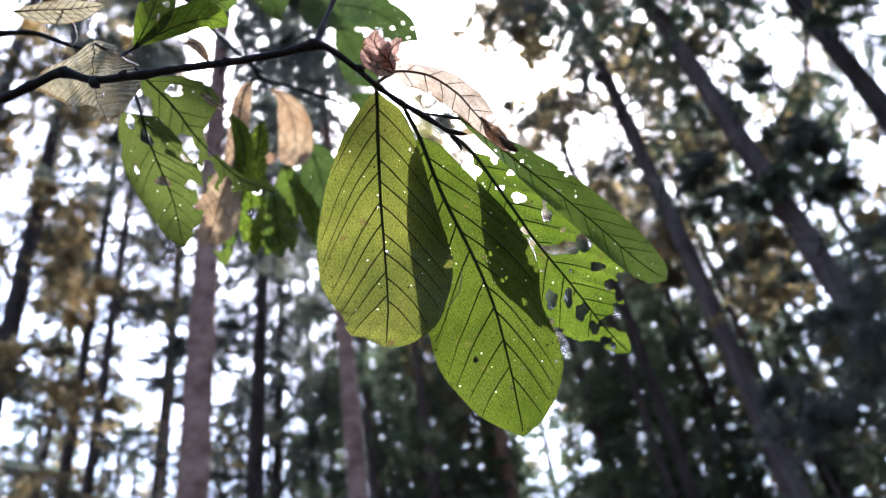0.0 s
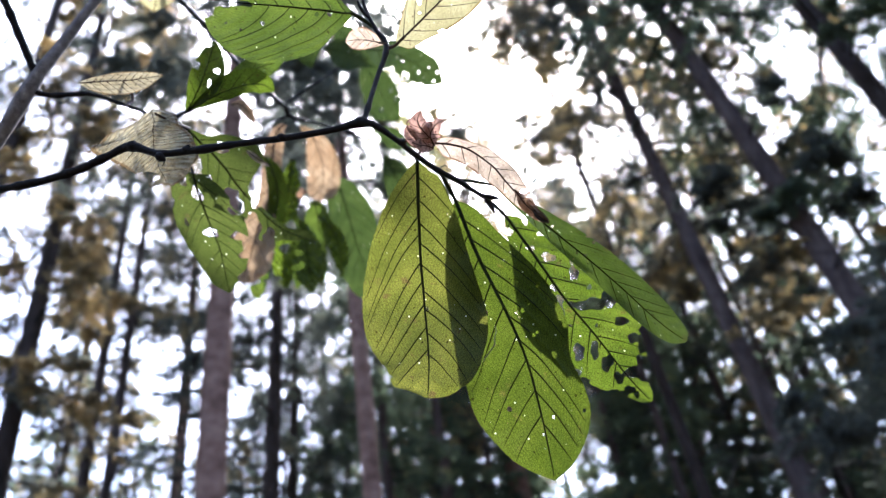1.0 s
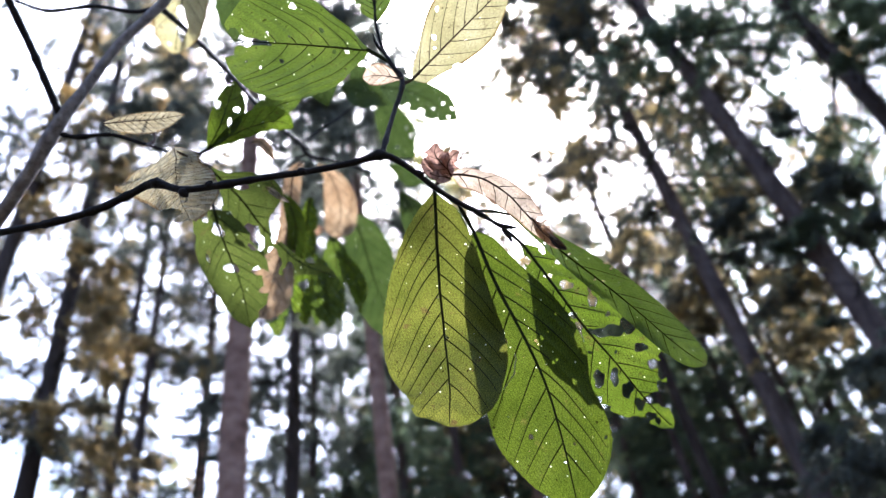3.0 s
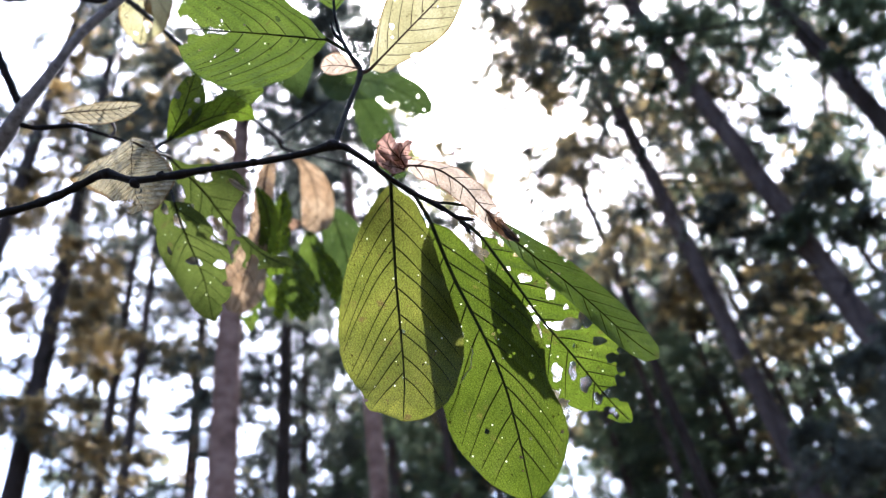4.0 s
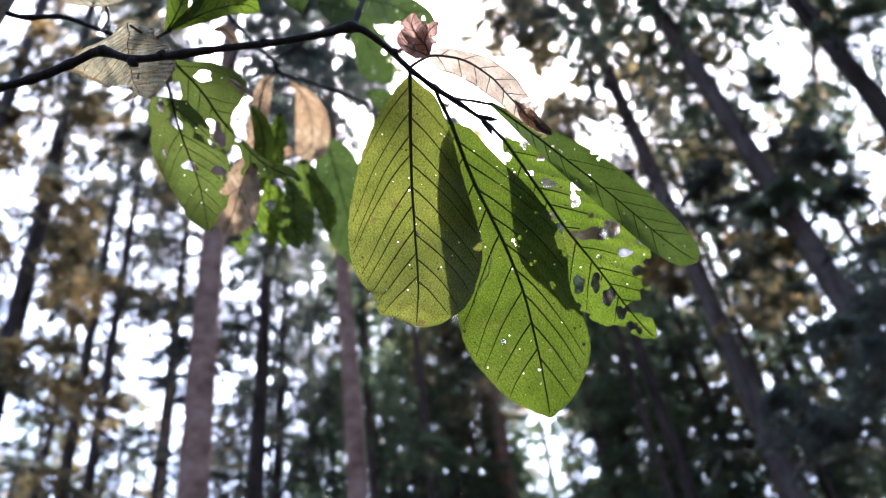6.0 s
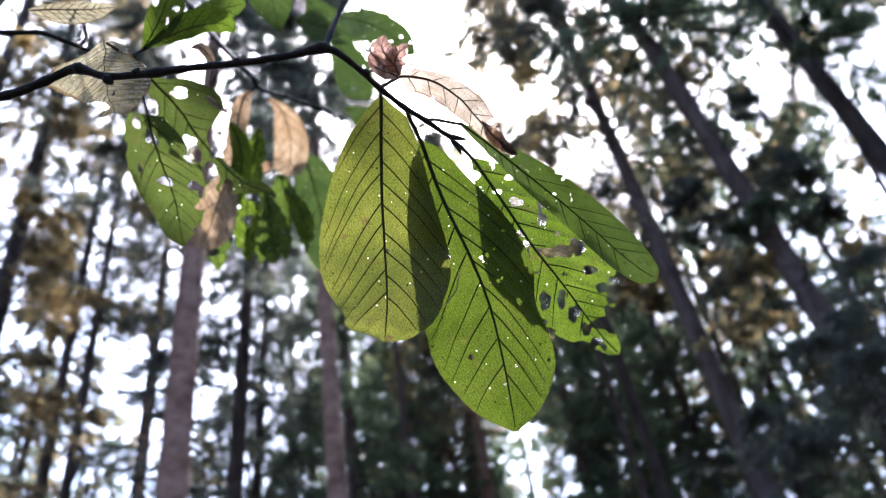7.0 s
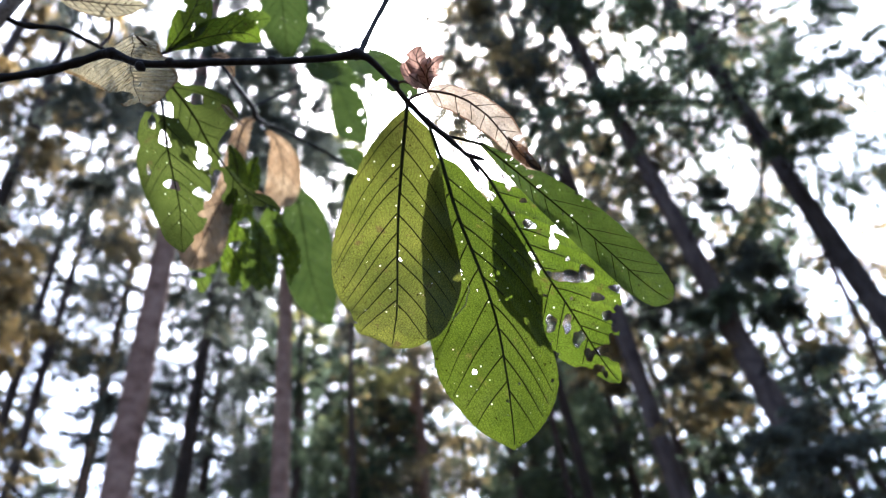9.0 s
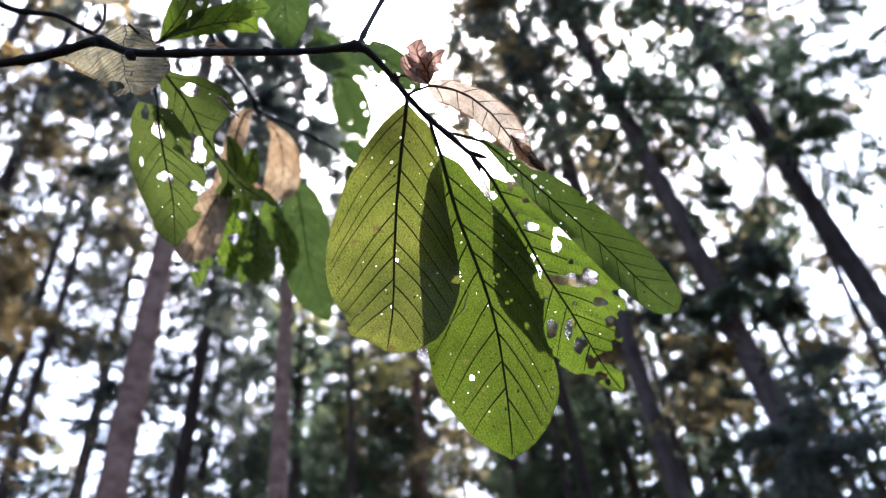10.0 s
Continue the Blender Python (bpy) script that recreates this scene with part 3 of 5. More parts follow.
def front_branch(branch):
    twig([(-345.6, 20.8, -110.0, 2.63), (-244.4, 39.3, -25.0, 1.79), (-215.8, 42.6, -5.0, 1.53), (-177.1, 47.3, 5.0, 1.48), (-156.1, 52.4, 7.0, 1.47), (-144.1, 57.5, 7.0, 1.47), (-133.8, 61.9, 7.0, 1.62), (-122.0, 58.7, 10.0, 1.46), (-108.5, 59.5, 12.0, 1.38), (-88.1, 61.9, 15.0, 1.29), (-69.9, 63.6, 18.0, 1.28), (-54.2, 66.0, 20.0, 1.34), (-44.9, 68.3, 21.0, 1.55), (-39.9, 68.5, 20.0, 1.27), (-31.9, 64.0, 14.0, 1.08), (-23.8, 58.3, 5.0, 1.04), (-15.2, 53.0, -2.0, 0.98), (-7.1, 49.2, -8.0, 0.93), (3.4, 42.7, -11.0, 0.70)], branch, "twig", TWIG)
    twig([(-135.7, 60.9, 7.2, 0.80), (-134.3, 61.8, 7.5, 2.23), (-132.8, 62.2, 7.5, 2.23), (-131.2, 61.2, 7.5, 0.79)], branch, "node", TWIG)
    twig([(-123.0, 58.9, 10.0, 0.95), (-121.4, 57.8, 11.0, 2.04), (-119.9, 56.5, 11.5, 1.10), (-119.1, 55.8, 12.0, 0.16)], branch, "node", TWIG)
    twig([(-112.1, 59.0, 11.8, 0.94), (-111.1, 60.1, 12.0, 1.72), (-110.3, 61.3, 12.0, 1.10), (-109.9, 62.1, 12.0, 0.16)], branch, "node", TWIG)
    twig([(-75.4, 63.1, 17.5, 0.77), (-73.7, 63.8, 18.0, 1.69), (-71.8, 63.4, 18.0, 0.77)], branch, "node", TWIG)
    twig([(-46.4, 67.5, 20.8, 1.22), (-44.5, 68.6, 21.2, 2.28), (-42.2, 68.7, 20.8, 1.98), (-40.4, 67.7, 20.0, 0.76)], branch, "node", TWIG)
    twig([(-30.5, 63.1, 12.8, 0.78), (-29.0, 62.5, 12.0, 1.57), (-27.9, 61.2, 10.5, 0.79)], branch, "node", TWIG)
    twig([(-42.3, 69.6, 21.0, 1.01), (-41.3, 76.8, 14.0, 0.97), (-39.9, 86.6, 3.0, 0.93), (-36.8, 104.4, -13.0, 1.11), (-41.2, 112.8, -17.0, 0.84), (-45.6, 122.3, -22.0, 0.71), (-48.4, 133.1, -25.0, 0.58), (-49.6, 145.6, -29.0, 0.58), (-52.0, 163.0, -35.0, 0.59)], branch, "twig", TWIG)
    twig([(-43.8, 118.0, -20.0, 0.66), (-48.2, 123.3, -21.0, 0.76), (-49.9, 128.5, -22.0, 0.19)], branch, "bud", TWIG)
    twig([(1.3, 43.9, -10.0, 0.84), (5.9, 43.0, -10.0, 1.01), (9.2, 42.6, -10.0, 0.17)], branch, "bud", TWIG)
    twig([(2.9, 42.3, -11.0, 0.67), (5.9, 39.2, -11.0, 0.93), (6.9, 36.8, -11.0, 0.17)], branch, "bud", TWIG)
    leaf("A", [(-23.7, 56.2, 2.0, 0.6, 0.6), (-23.7, 52.5, 1.0, 4.5, 4.9), (-23.6, 48.4, 0.0, 7.7, 9.4), (-23.5, 39.0, -1.0, 13.3, 13.5), (-23.1, 28.9, -2.0, 17.6, 16.4), (-22.7, 18.6, -2.0, 20.7, 18.8), (-21.8, 8.4, -1.0, 23.3, 21.0), (-20.9, -1.8, 1.0, 24.1, 23.3), (-19.8, -11.8, 6.0, 22.6, 23.2), (-19.1, -20.4, 11.0, 17.7, 20.0), (-19.1, -24.4, 13.0, 15.2, 17.6), (-19.2, -27.9, 15.0, 14.0, 14.7), (-19.3, -31.1, 16.0, 10.1, 8.9), (-19.7, -33.3, 17.0, 0.8, 0.8)], branch, holes=[(-19.9, -1.0, 0.71, 0.81), (-19.8, -18.1, 0.43, 0.39), (-23.5, 14.9, 0.41, 0.45), (-35.2, 28.3, 0.41, 0.41), (-12.0, 35.9, 0.41, 0.41), (-33.4, -26.0, 0.78, 0.58)])
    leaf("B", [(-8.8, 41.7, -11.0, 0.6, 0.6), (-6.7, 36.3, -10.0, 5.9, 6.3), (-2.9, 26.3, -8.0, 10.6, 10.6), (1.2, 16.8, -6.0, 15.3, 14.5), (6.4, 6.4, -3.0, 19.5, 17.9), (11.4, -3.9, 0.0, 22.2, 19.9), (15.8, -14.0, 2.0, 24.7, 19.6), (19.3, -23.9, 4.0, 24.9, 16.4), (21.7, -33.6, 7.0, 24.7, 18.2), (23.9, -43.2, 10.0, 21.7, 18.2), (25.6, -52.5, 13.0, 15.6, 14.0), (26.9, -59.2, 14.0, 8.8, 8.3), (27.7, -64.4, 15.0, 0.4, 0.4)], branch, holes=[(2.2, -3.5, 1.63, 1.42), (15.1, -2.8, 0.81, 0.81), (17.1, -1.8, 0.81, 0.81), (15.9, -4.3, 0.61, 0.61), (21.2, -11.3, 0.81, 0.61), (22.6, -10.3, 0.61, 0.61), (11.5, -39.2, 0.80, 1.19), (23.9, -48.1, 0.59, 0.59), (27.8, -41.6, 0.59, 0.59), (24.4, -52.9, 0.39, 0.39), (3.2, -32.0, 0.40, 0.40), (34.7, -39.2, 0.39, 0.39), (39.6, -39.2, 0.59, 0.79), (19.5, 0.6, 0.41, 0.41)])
    twig([(6.1, -7.3, 1.6, 0.14), (6.8, -9.6, 2.0, 0.22), (6.1, -12.0, 2.4, 0.24), (6.0, -15.0, 2.9, 0.24), (4.4, -17.2, 3.3, 0.24), (2.4, -20.0, 3.8, 0.2), (1.6, -21.4, 4.0, 0.1)], branch, "miner_trail", PALE_TRAIL, "pale winding trail of a leaf miner", 0.02)
    leaf("C", [(11.4, 35.8, -13.0, 0.6, 0.6), (15.6, 29.8, -12.0, 4.2, 6.8), (20.1, 23.3, -10.0, 8.0, 12.6), (27.2, 12.6, -6.0, 14.9, 18.2), (34.2, 2.3, -4.0, 19.6, 22.3), (44.4, -10.1, -3.0, 17.7, 21.8), (50.5, -17.9, -3.0, 15.6, 18.9), (55.9, -24.9, -3.0, 11.9, 12.7), (60.0, -29.8, -3.0, 7.4, 7.4), (63.3, -33.5, -3.0, 4.5, 4.5), (65.7, -35.9, -3.0, 3.1, 3.1), (67.0, -37.2, -3.0, 1.6, 1.6), (67.6, -38.0, -3.0, 0.4, 0.4)], branch, holes=[(28.2, 18.9, 3.11, 1.66), (37.9, 12.6, 1.66, 3.11), (12.9, 29.3, 1.48, 1.69), (19.2, 33.4, 1.06, 1.69), (31.7, 0.6, 2.27, 3.30), (30.1, 6.8, 1.44, 1.44), (37.3, 0.2, 2.06, 1.44), (44.4, 0.2, 5.75, 2.67), (51.6, 2.3, 3.29, 2.88), (56.3, -6.4, 2.46, 2.05), (43.9, 7.0, 1.03, 1.03), (25.4, 28.5, 1.26, 1.26), (37.5, 17.8, 1.04, 2.07), (61.8, -13.1, 2.88, 2.26), (39.4, -18.3, 2.46, 3.08), (45.6, -17.7, 1.85, 3.29), (50.5, -22.8, 2.26, 3.49), (55.1, -28.6, 1.85, 2.67), (59.2, -33.3, 1.85, 1.85), (64.9, -26.9, 6.98, 3.29), (70.7, -15.6, 4.93, 2.46), (64.5, -9.7, 1.44, 1.23), (21.2, 22.7, 1.47, 1.05), (63.3, -2.3, 2.26, 1.44), (36.2, -8.0, 0.82, 0.62), (41.3, -29.6, 2.88, 1.03), (46.4, -8.0, 0.62, 0.82), (52.6, -34.7, 2.05, 1.85), (49.5, 4.3, 0.62, 0.62), (33.2, -3.9, 1.03, 1.85), (23.0, 9.5, 0.62, 0.62), (72.1, -22.8, 1.64, 1.85), (67.8, -23.2, 2.67, 1.64), (56.7, -35.1, 1.85, 1.85), (62.0, -35.1, 1.03, 1.64)])
    leaf("D", [(5.8, 48.5, -7.0, 0.6, 0.6), (11.5, 43.6, -2.0, 1.6, 1.8), (19.3, 36.8, 4.0, 2.8, 3.9), (30.3, 26.4, 15.0, 4.3, 6.5), (40.7, 16.8, 24.0, 4.9, 7.7), (50.2, 7.1, 34.0, 5.1, 7.8), (57.4, -0.9, 43.0, 5.0, 7.1), (62.4, -5.8, 49.5, 4.3, 5.2), (65.2, -8.0, 53.0, 3.0, 3.3), (66.6, -9.2, 54.6, 0.4, 0.5)], branch, holes=[(38.6, 26.0, 0.97, 0.58), (39.9, 23.9, 0.38, 0.56), (38.4, 19.6, 0.56, 0.38), (24.3, 34.0, 0.80, 0.60), (27.3, 30.3, 0.58, 0.58), (36.0, 20.3, 0.38, 0.38)])
    leaf("E", [(-16.8, 62.9, 5.0, 0.6, 0.8), (-12.7, 62.5, 7.0, 4.8, 3.0), (-5.7, 60.3, 12.0, 5.7, 3.3), (1.2, 55.7, 18.0, 6.0, 4.6), (7.7, 48.4, 26.0, 5.0, 5.4), (12.5, 41.4, 32.0, 3.3, 4.8), (17.3, 35.6, 37.0, 2.3, 2.5), (20.4, 32.7, 39.0, 1.8, 1.6), (23.0, 31.0, 40.0, 0.5, 0.5)], branch, holes=[(15.4, 41.9, 1.28, 0.92), (15.8, 38.9, 0.72, 0.72)])
    leaf("Eb", [(12.0, 42.6, 32.6, 0.3, 0.3), (14.0, 39.6, 34.6, 1.2, 1.5), (16.0, 37.1, 36.4, 2.2, 2.4), (17.8, 35.1, 37.9, 2.2, 2.3), (20.3, 32.6, 39.6, 1.6, 1.4), (22.8, 31.1, 40.5, 0.4, 0.4)], branch)
    leaf("Et", [(17.6, 37.4, 36.6, 0.3, 0.3), (18.6, 35.6, 38.2, 0.9, 0.9), (20.4, 33.4, 39.6, 1.6, 1.3), (22.1, 31.7, 40.6, 1.3, 1.0), (23.4, 30.5, 41.4, 0.4, 0.4)], branch)
    leaf("Fa", [(-16.8, 59.3, 20.0, 0.3, 0.3), (-18.5, 62.0, 23.0, 3.1, 3.5), (-20.1, 64.1, 27.0, 4.5, 4.5), (-21.5, 66.7, 31.0, 4.1, 4.4), (-21.6, 68.8, 34.0, 2.7, 2.3), (-21.0, 69.9, 36.0, 0.3, 0.3)], branch)
    leaf("Fb", [(-17.7, 60.7, 17.0, 0.3, 0.3), (-21.0, 61.6, 20.0, 2.8, 2.8), (-23.8, 63.1, 23.0, 3.5, 3.5), (-25.4, 64.9, 26.0, 2.4, 2.1), (-26.2, 65.9, 28.0, 0.3, 0.3)], branch)
    leaf("Fc", [(-17.1, 59.9, 21.0, 0.3, 0.3), (-17.5, 62.4, 27.0, 3.1, 3.1), (-16.3, 64.7, 32.0, 4.0, 3.7), (-14.5, 66.3, 35.0, 2.3, 1.7), (-13.2, 66.8, 36.0, 0.3, 0.3)], branch)
    leaf("Fd", [(-16.9, 58.9, 22.0, 0.3, 0.3), (-19.1, 58.7, 29.0, 2.0, 2.0), (-21.7, 58.6, 33.0, 2.4, 2.4), (-23.9, 59.4, 35.0, 0.3, 0.3)], branch)
    twig([(-24.0, 58.5, 5.0, 0.64), (-20.8, 60.7, 5.0, 0.56), (-16.8, 62.7, 5.0, 0.48)], branch, "petiole", VEIN_BROWN)
    twig([(-28.7, 61.9, 11.0, 0.63), (-26.5, 62.9, 14.0, 0.47), (-22.3, 61.3, 18.0, 0.46), (-17.9, 60.5, 20.0, 0.46)], branch, "petiole", VEIN_BROWN)
    twig([(-24.5, 59.3, 4.0, 0.80), (-23.8, 57.1, 2.5, 0.81), (-23.7, 55.2, 2.0, 0.73)], branch, "petiole", VEIN)
    twig([(-14.8, 52.7, -3.5, 0.66), (-12.9, 49.1, -7.0, 0.75), (-10.5, 45.1, -10.0, 0.76), (-8.4, 40.8, -11.0, 0.67)], branch, "petiole", VEIN)
    twig([(2.5, 43.2, -11.0, 0.59), (6.5, 40.3, -12.0, 0.68), (11.9, 35.2, -13.0, 0.68)], branch, "petiole", VEIN)
    twig([(-8.1, 49.9, -8.0, 0.50), (-0.8, 49.4, -9.0, 0.59), (6.4, 47.8, -7.0, 0.58)], branch, "petiole", VEIN)
    twig([(-16.2, 53.4, -2.0, 0.25), (-12.6, 55.1, 0.0, 0.13), (-12.2, 51.9, 1.0, 0.10), (-13.8, 50.1, 0.0, 0.08)], branch, "tendril", TWIG)
    twig([(-7.1, 49.6, -8.0, 0.17), (-1.6, 48.6, -4.0, 0.13), (-1.0, 46.1, -2.0, 0.13), (-3.9, 45.7, -1.0, 0.08)], branch, "tendril", TWIG)
    leaf("HE", [(-51.7, 121.2, -22.0, 0.7, 0.7), (-55.8, 120.8, -20.0, 5.2, 5.7), (-61.4, 120.9, -17.0, 10.8, 12.2), (-69.0, 120.4, -12.0, 17.1, 18.5), (-77.7, 120.3, -8.0, 21.1, 21.8), (-88.2, 119.6, -2.0, 23.2, 23.4), (-95.3, 119.2, 2.0, 20.9, 20.5), (-100.0, 119.2, 4.0, 17.3, 16.8), (-103.4, 119.3, 5.0, 12.6, 12.8), (-106.0, 119.4, 5.5, 7.3, 7.7), (-107.7, 119.3, 6.0, 1.1, 1.1)], branch, holes=[(-108.5, 119.2, 4.00, 8.00), (-104.5, 119.0, 4.00, 4.60), (-100.5, 119.0, 4.00, 2.60), (-96.5, 119.1, 4.00, 1.50), (-92.0, 119.2, 4.00, 0.80), (-65.5, 118.9, 0.84, 0.84), (-60.7, 119.6, 1.07, 0.64), (-98.3, 110.9, 0.60, 0.60), (-70.1, 126.9, 1.06, 1.06), (-80.4, 134.8, 1.46, 1.04), (-85.5, 112.6, 0.82, 1.02), (-105.8, 113.7, 2.00, 1.20), (-90.4, 123.4, 0.61, 0.61), (-82.4, 123.0, 0.42, 0.63), (-73.9, 112.0, 0.63, 0.42), (-92.9, 108.8, 0.61, 0.61)])
    leaf("PT", [(-32.6, 106.2, -15.0, 0.5, 0.5), (-30.4, 108.3, -14.0, 5.1, 3.3), (-25.5, 112.1, -11.0, 6.9, 7.4), (-17.0, 119.3, -7.0, 10.5, 14.2), (-7.6, 127.1, -3.0, 11.7, 18.5), (0.3, 133.4, 1.0, 8.0, 16.5), (4.8, 137.2, 3.0, 4.0, 9.8), (7.5, 139.5, 4.0, 0.4, 0.4)], branch, holes=[(-21.7, 133.1, 0.82, 0.82), (-23.2, 122.0, 0.83, 1.04), (-23.0, 117.7, 0.42, 0.42), (-13.8, 109.3, 1.66, 0.83)])
    leaf("SP", [(-37.9, 106.6, -15.0, 0.5, 0.5), (-42.5, 108.2, -17.0, 3.3, 3.1), (-47.5, 109.3, -19.0, 5.7, 4.2), (-51.8, 109.7, -21.0, 4.3, 3.3), (-54.8, 109.6, -22.0, 0.5, 0.5)], branch)
    leaf("TS", [(-48.5, 135.1, -26.0, 0.5, 0.5), (-49.5, 139.9, -27.0, 5.8, 5.3), (-50.6, 145.6, -29.0, 8.2, 7.8), (-51.8, 153.0, -32.0, 5.4, 5.4), (-53.0, 159.2, -35.0, 0.5, 0.5)], branch)
    twig([(-42.7, 114.5, -18.0, 0.75), (-47.2, 118.1, -20.0, 0.76), (-52.4, 121.5, -22.0, 0.76)], branch, "petiole", VEIN)
    twig([(-36.3, 104.4, -13.0, 0.93), (-33.6, 105.8, -15.0, 0.65), (-29.2, 109.2, -13.0, 0.56)], branch, "petiole", VEIN_BROWN)
    twig([(-36.8, 106.3, -13.0, 0.56), (-40.1, 107.4, -16.0, 0.37)], branch, "petiole", VEIN_BROWN)


def stem_branch(branch):
    twig([(-135.9, -1526.1, 1255.0, 11.00), (-175.9, -1255.8, 1005.3, 8.50), (-277.5, -544.5, 376.1, 7.00), (-305.6, -174.4, 38.7, 5.60), (-313.7, -48.3, -76.0, 4.80), (-319.6, 10.7, -130.0, 4.43), (-285.2, 38.3, -120.0, 4.08), (-263.9, 61.4, -115.0, 3.79), (-242.9, 87.6, -110.0, 3.62), (-227.1, 113.8, -110.0, 3.75), (-215.4, 134.0, -117.0, 2.79), (-200.3, 161.0, -126.0, 2.71), (-182.9, 181.8, -135.0, 2.90), (-171.5, 208.4, -145.0, 2.42), (-157.7, 245.6, -155.0, 2.19)], branch, "stem", STEM)
    twig([(-226.8, 115.0, -110.0, 2.35), (-232.2, 129.4, -108.0, 2.22), (-240.6, 151.6, -105.0, 2.09), (-250.2, 176.1, -100.0, 1.95), (-259.6, 201.8, -95.0, 1.82)], branch, "twig", TWIG)
    twig([(-228.3, 106.6, -110.0, 1.41), (-220.3, 105.3, -114.0, 1.30), (-203.5, 106.7, -118.0, 1.20), (-191.5, 103.6, -123.0, 1.09), (-178.9, 99.5, -127.0, 0.85)], branch, "twig", TWIG)
    twig([(-182.9, 181.8, -135.0, 1.24), (-198.6, 180.7, -138.0, 1.25), (-222.2, 185.3, -140.0, 1.13), (-250.8, 185.3, -145.0, 1.01), (-273.4, 193.7, -150.0, 0.77)], branch, "twig", TWIG)
    leaf("H", [(-176.4, 97.5, -45.0, 0.5, 0.5), (-172.0, 98.0, -46.0, 3.5, 1.9), (-165.5, 98.7, -47.0, 5.6, 3.0), (-158.2, 99.3, -49.0, 6.1, 4.0), (-150.8, 100.5, -51.0, 4.7, 3.3), (-145.6, 101.8, -53.0, 2.1, 2.1), (-142.2, 102.5, -54.0, 0.2, 0.2)], branch)
    twig([(-184.4, 101.5, -122.0, 0.90), (-169.5, 97.8, -90.0, 0.63), (-160.6, 97.0, -65.0, 0.59), (-157.7, 99.1, -50.0, 0.56)], branch, "petiole", VEIN_BROWN)
    leaf("G", [(-144.5, 85.9, -47.0, 0.7, 0.7), (-142.7, 82.2, -43.0, 15.0, 6.0), (-141.5, 79.0, -40.0, 24.0, 10.0), (-140.1, 75.4, -36.0, 26.3, 10.9), (-139.2, 72.1, -33.0, 26.9, 13.0), (-138.0, 68.6, -30.0, 20.0, 14.7), (-136.0, 64.5, -26.0, 14.5, 16.3), (-133.5, 59.8, -22.0, 10.9, 17.4), (-130.7, 54.8, -18.0, 7.7, 18.1), (-128.2, 50.9, -16.0, 5.1, 15.0), (-126.1, 47.7, -15.0, 1.3, 5.5)], branch, holes=[(-130.1, 58.5, 0.65, 1.30), (-138.0, 52.2, 5.16, 3.65), (-130.0, 47.1, 5.11, 2.77)])
    twig([(-137.1, 82.2, -80.0, 0.61), (-136.9, 81.5, -65.0, 0.59), (-135.6, 80.3, -45.0, 0.56), (-137.9, 81.3, -32.0, 0.54)], branch, "petiole", VEIN_BROWN)
    leaf("I1", [(-139.2, 90.7, -80.0, 0.5, 0.5), (-135.2, 97.4, -80.0, 5.5, 4.4), (-131.7, 105.2, -80.0, 8.8, 6.6), (-128.8, 113.6, -80.0, 8.8, 6.0), (-126.5, 120.3, -80.0, 4.9, 3.8), (-125.3, 124.2, -80.0, 0.8, 0.8)], branch, holes=[(-127.8, 102.3, 1.02, 3.56), (-124.0, 109.8, 1.53, 1.53)])
    leaf("I2", [(-138.6, 91.3, -80.0, 0.5, 0.5), (-129.8, 95.6, -80.0, 2.7, 3.8), (-119.9, 100.3, -80.0, 4.4, 7.7), (-108.2, 103.0, -78.0, 3.8, 8.2), (-101.0, 102.6, -77.0, 4.4, 5.5), (-95.8, 99.5, -76.0, 0.8, 0.8)], branch)
    leaf("I3", [(-126.1, 106.6, -100.0, 0.6, 0.6), (-118.4, 111.4, -100.0, 5.7, 5.2), (-108.6, 115.9, -100.0, 6.3, 6.9), (-100.7, 118.3, -100.0, 4.0, 4.6), (-96.5, 119.3, -100.0, 0.9, 0.9)], branch, holes=[(-116.1, 110.8, 2.40, 1.60), (-110.2, 112.7, 1.60, 1.34), (-120.5, 108.8, 1.34, 1.07)])
    twig([(-178.2, 99.2, -125.0, 0.85), (-159.2, 90.6, -105.0, 0.81), (-142.1, 90.2, -83.0, 0.66), (-131.2, 95.0, -80.0, 0.55)], branch, "petiole", TWIG)
    leaf("J", [(-136.5, 60.8, -82.0, 8.7, 7.2), (-137.0, 56.0, -88.0, 11.9, 10.9), (-136.7, 49.1, -95.0, 14.3, 14.3), (-135.9, 40.7, -104.0, 16.2, 17.3), (-134.1, 30.6, -113.0, 15.7, 17.1), (-132.6, 22.6, -118.0, 13.9, 15.0), (-131.8, 14.3, -122.0, 11.2, 11.8), (-131.3, 7.4, -125.0, 7.9, 6.8), (-130.2, 1.1, -127.0, 0.6, 0.6)], branch, holes=[(-137.8, 51.7, 2.38, 3.69), (-136.0, 32.8, 3.30, 2.48), (-121.9, 44.0, 3.77, 2.43), (-120.9, 21.2, 2.51, 2.23), (-146.7, 38.0, 1.08, 2.16), (-154.2, 29.9, 2.70, 3.77), (-118.6, 8.8, 5.66, 4.53), (-152.8, 47.8, 2.64, 4.22), (-154.9, 18.4, 3.90, 4.46), (-145.5, 4.5, 4.53, 3.96), (-122.3, 30.9, 3.90, 2.23), (-142.9, 57.8, 2.05, 2.56), (-119.8, 55.7, 4.22, 5.81), (-116.7, 26.7, 2.79, 2.51)])
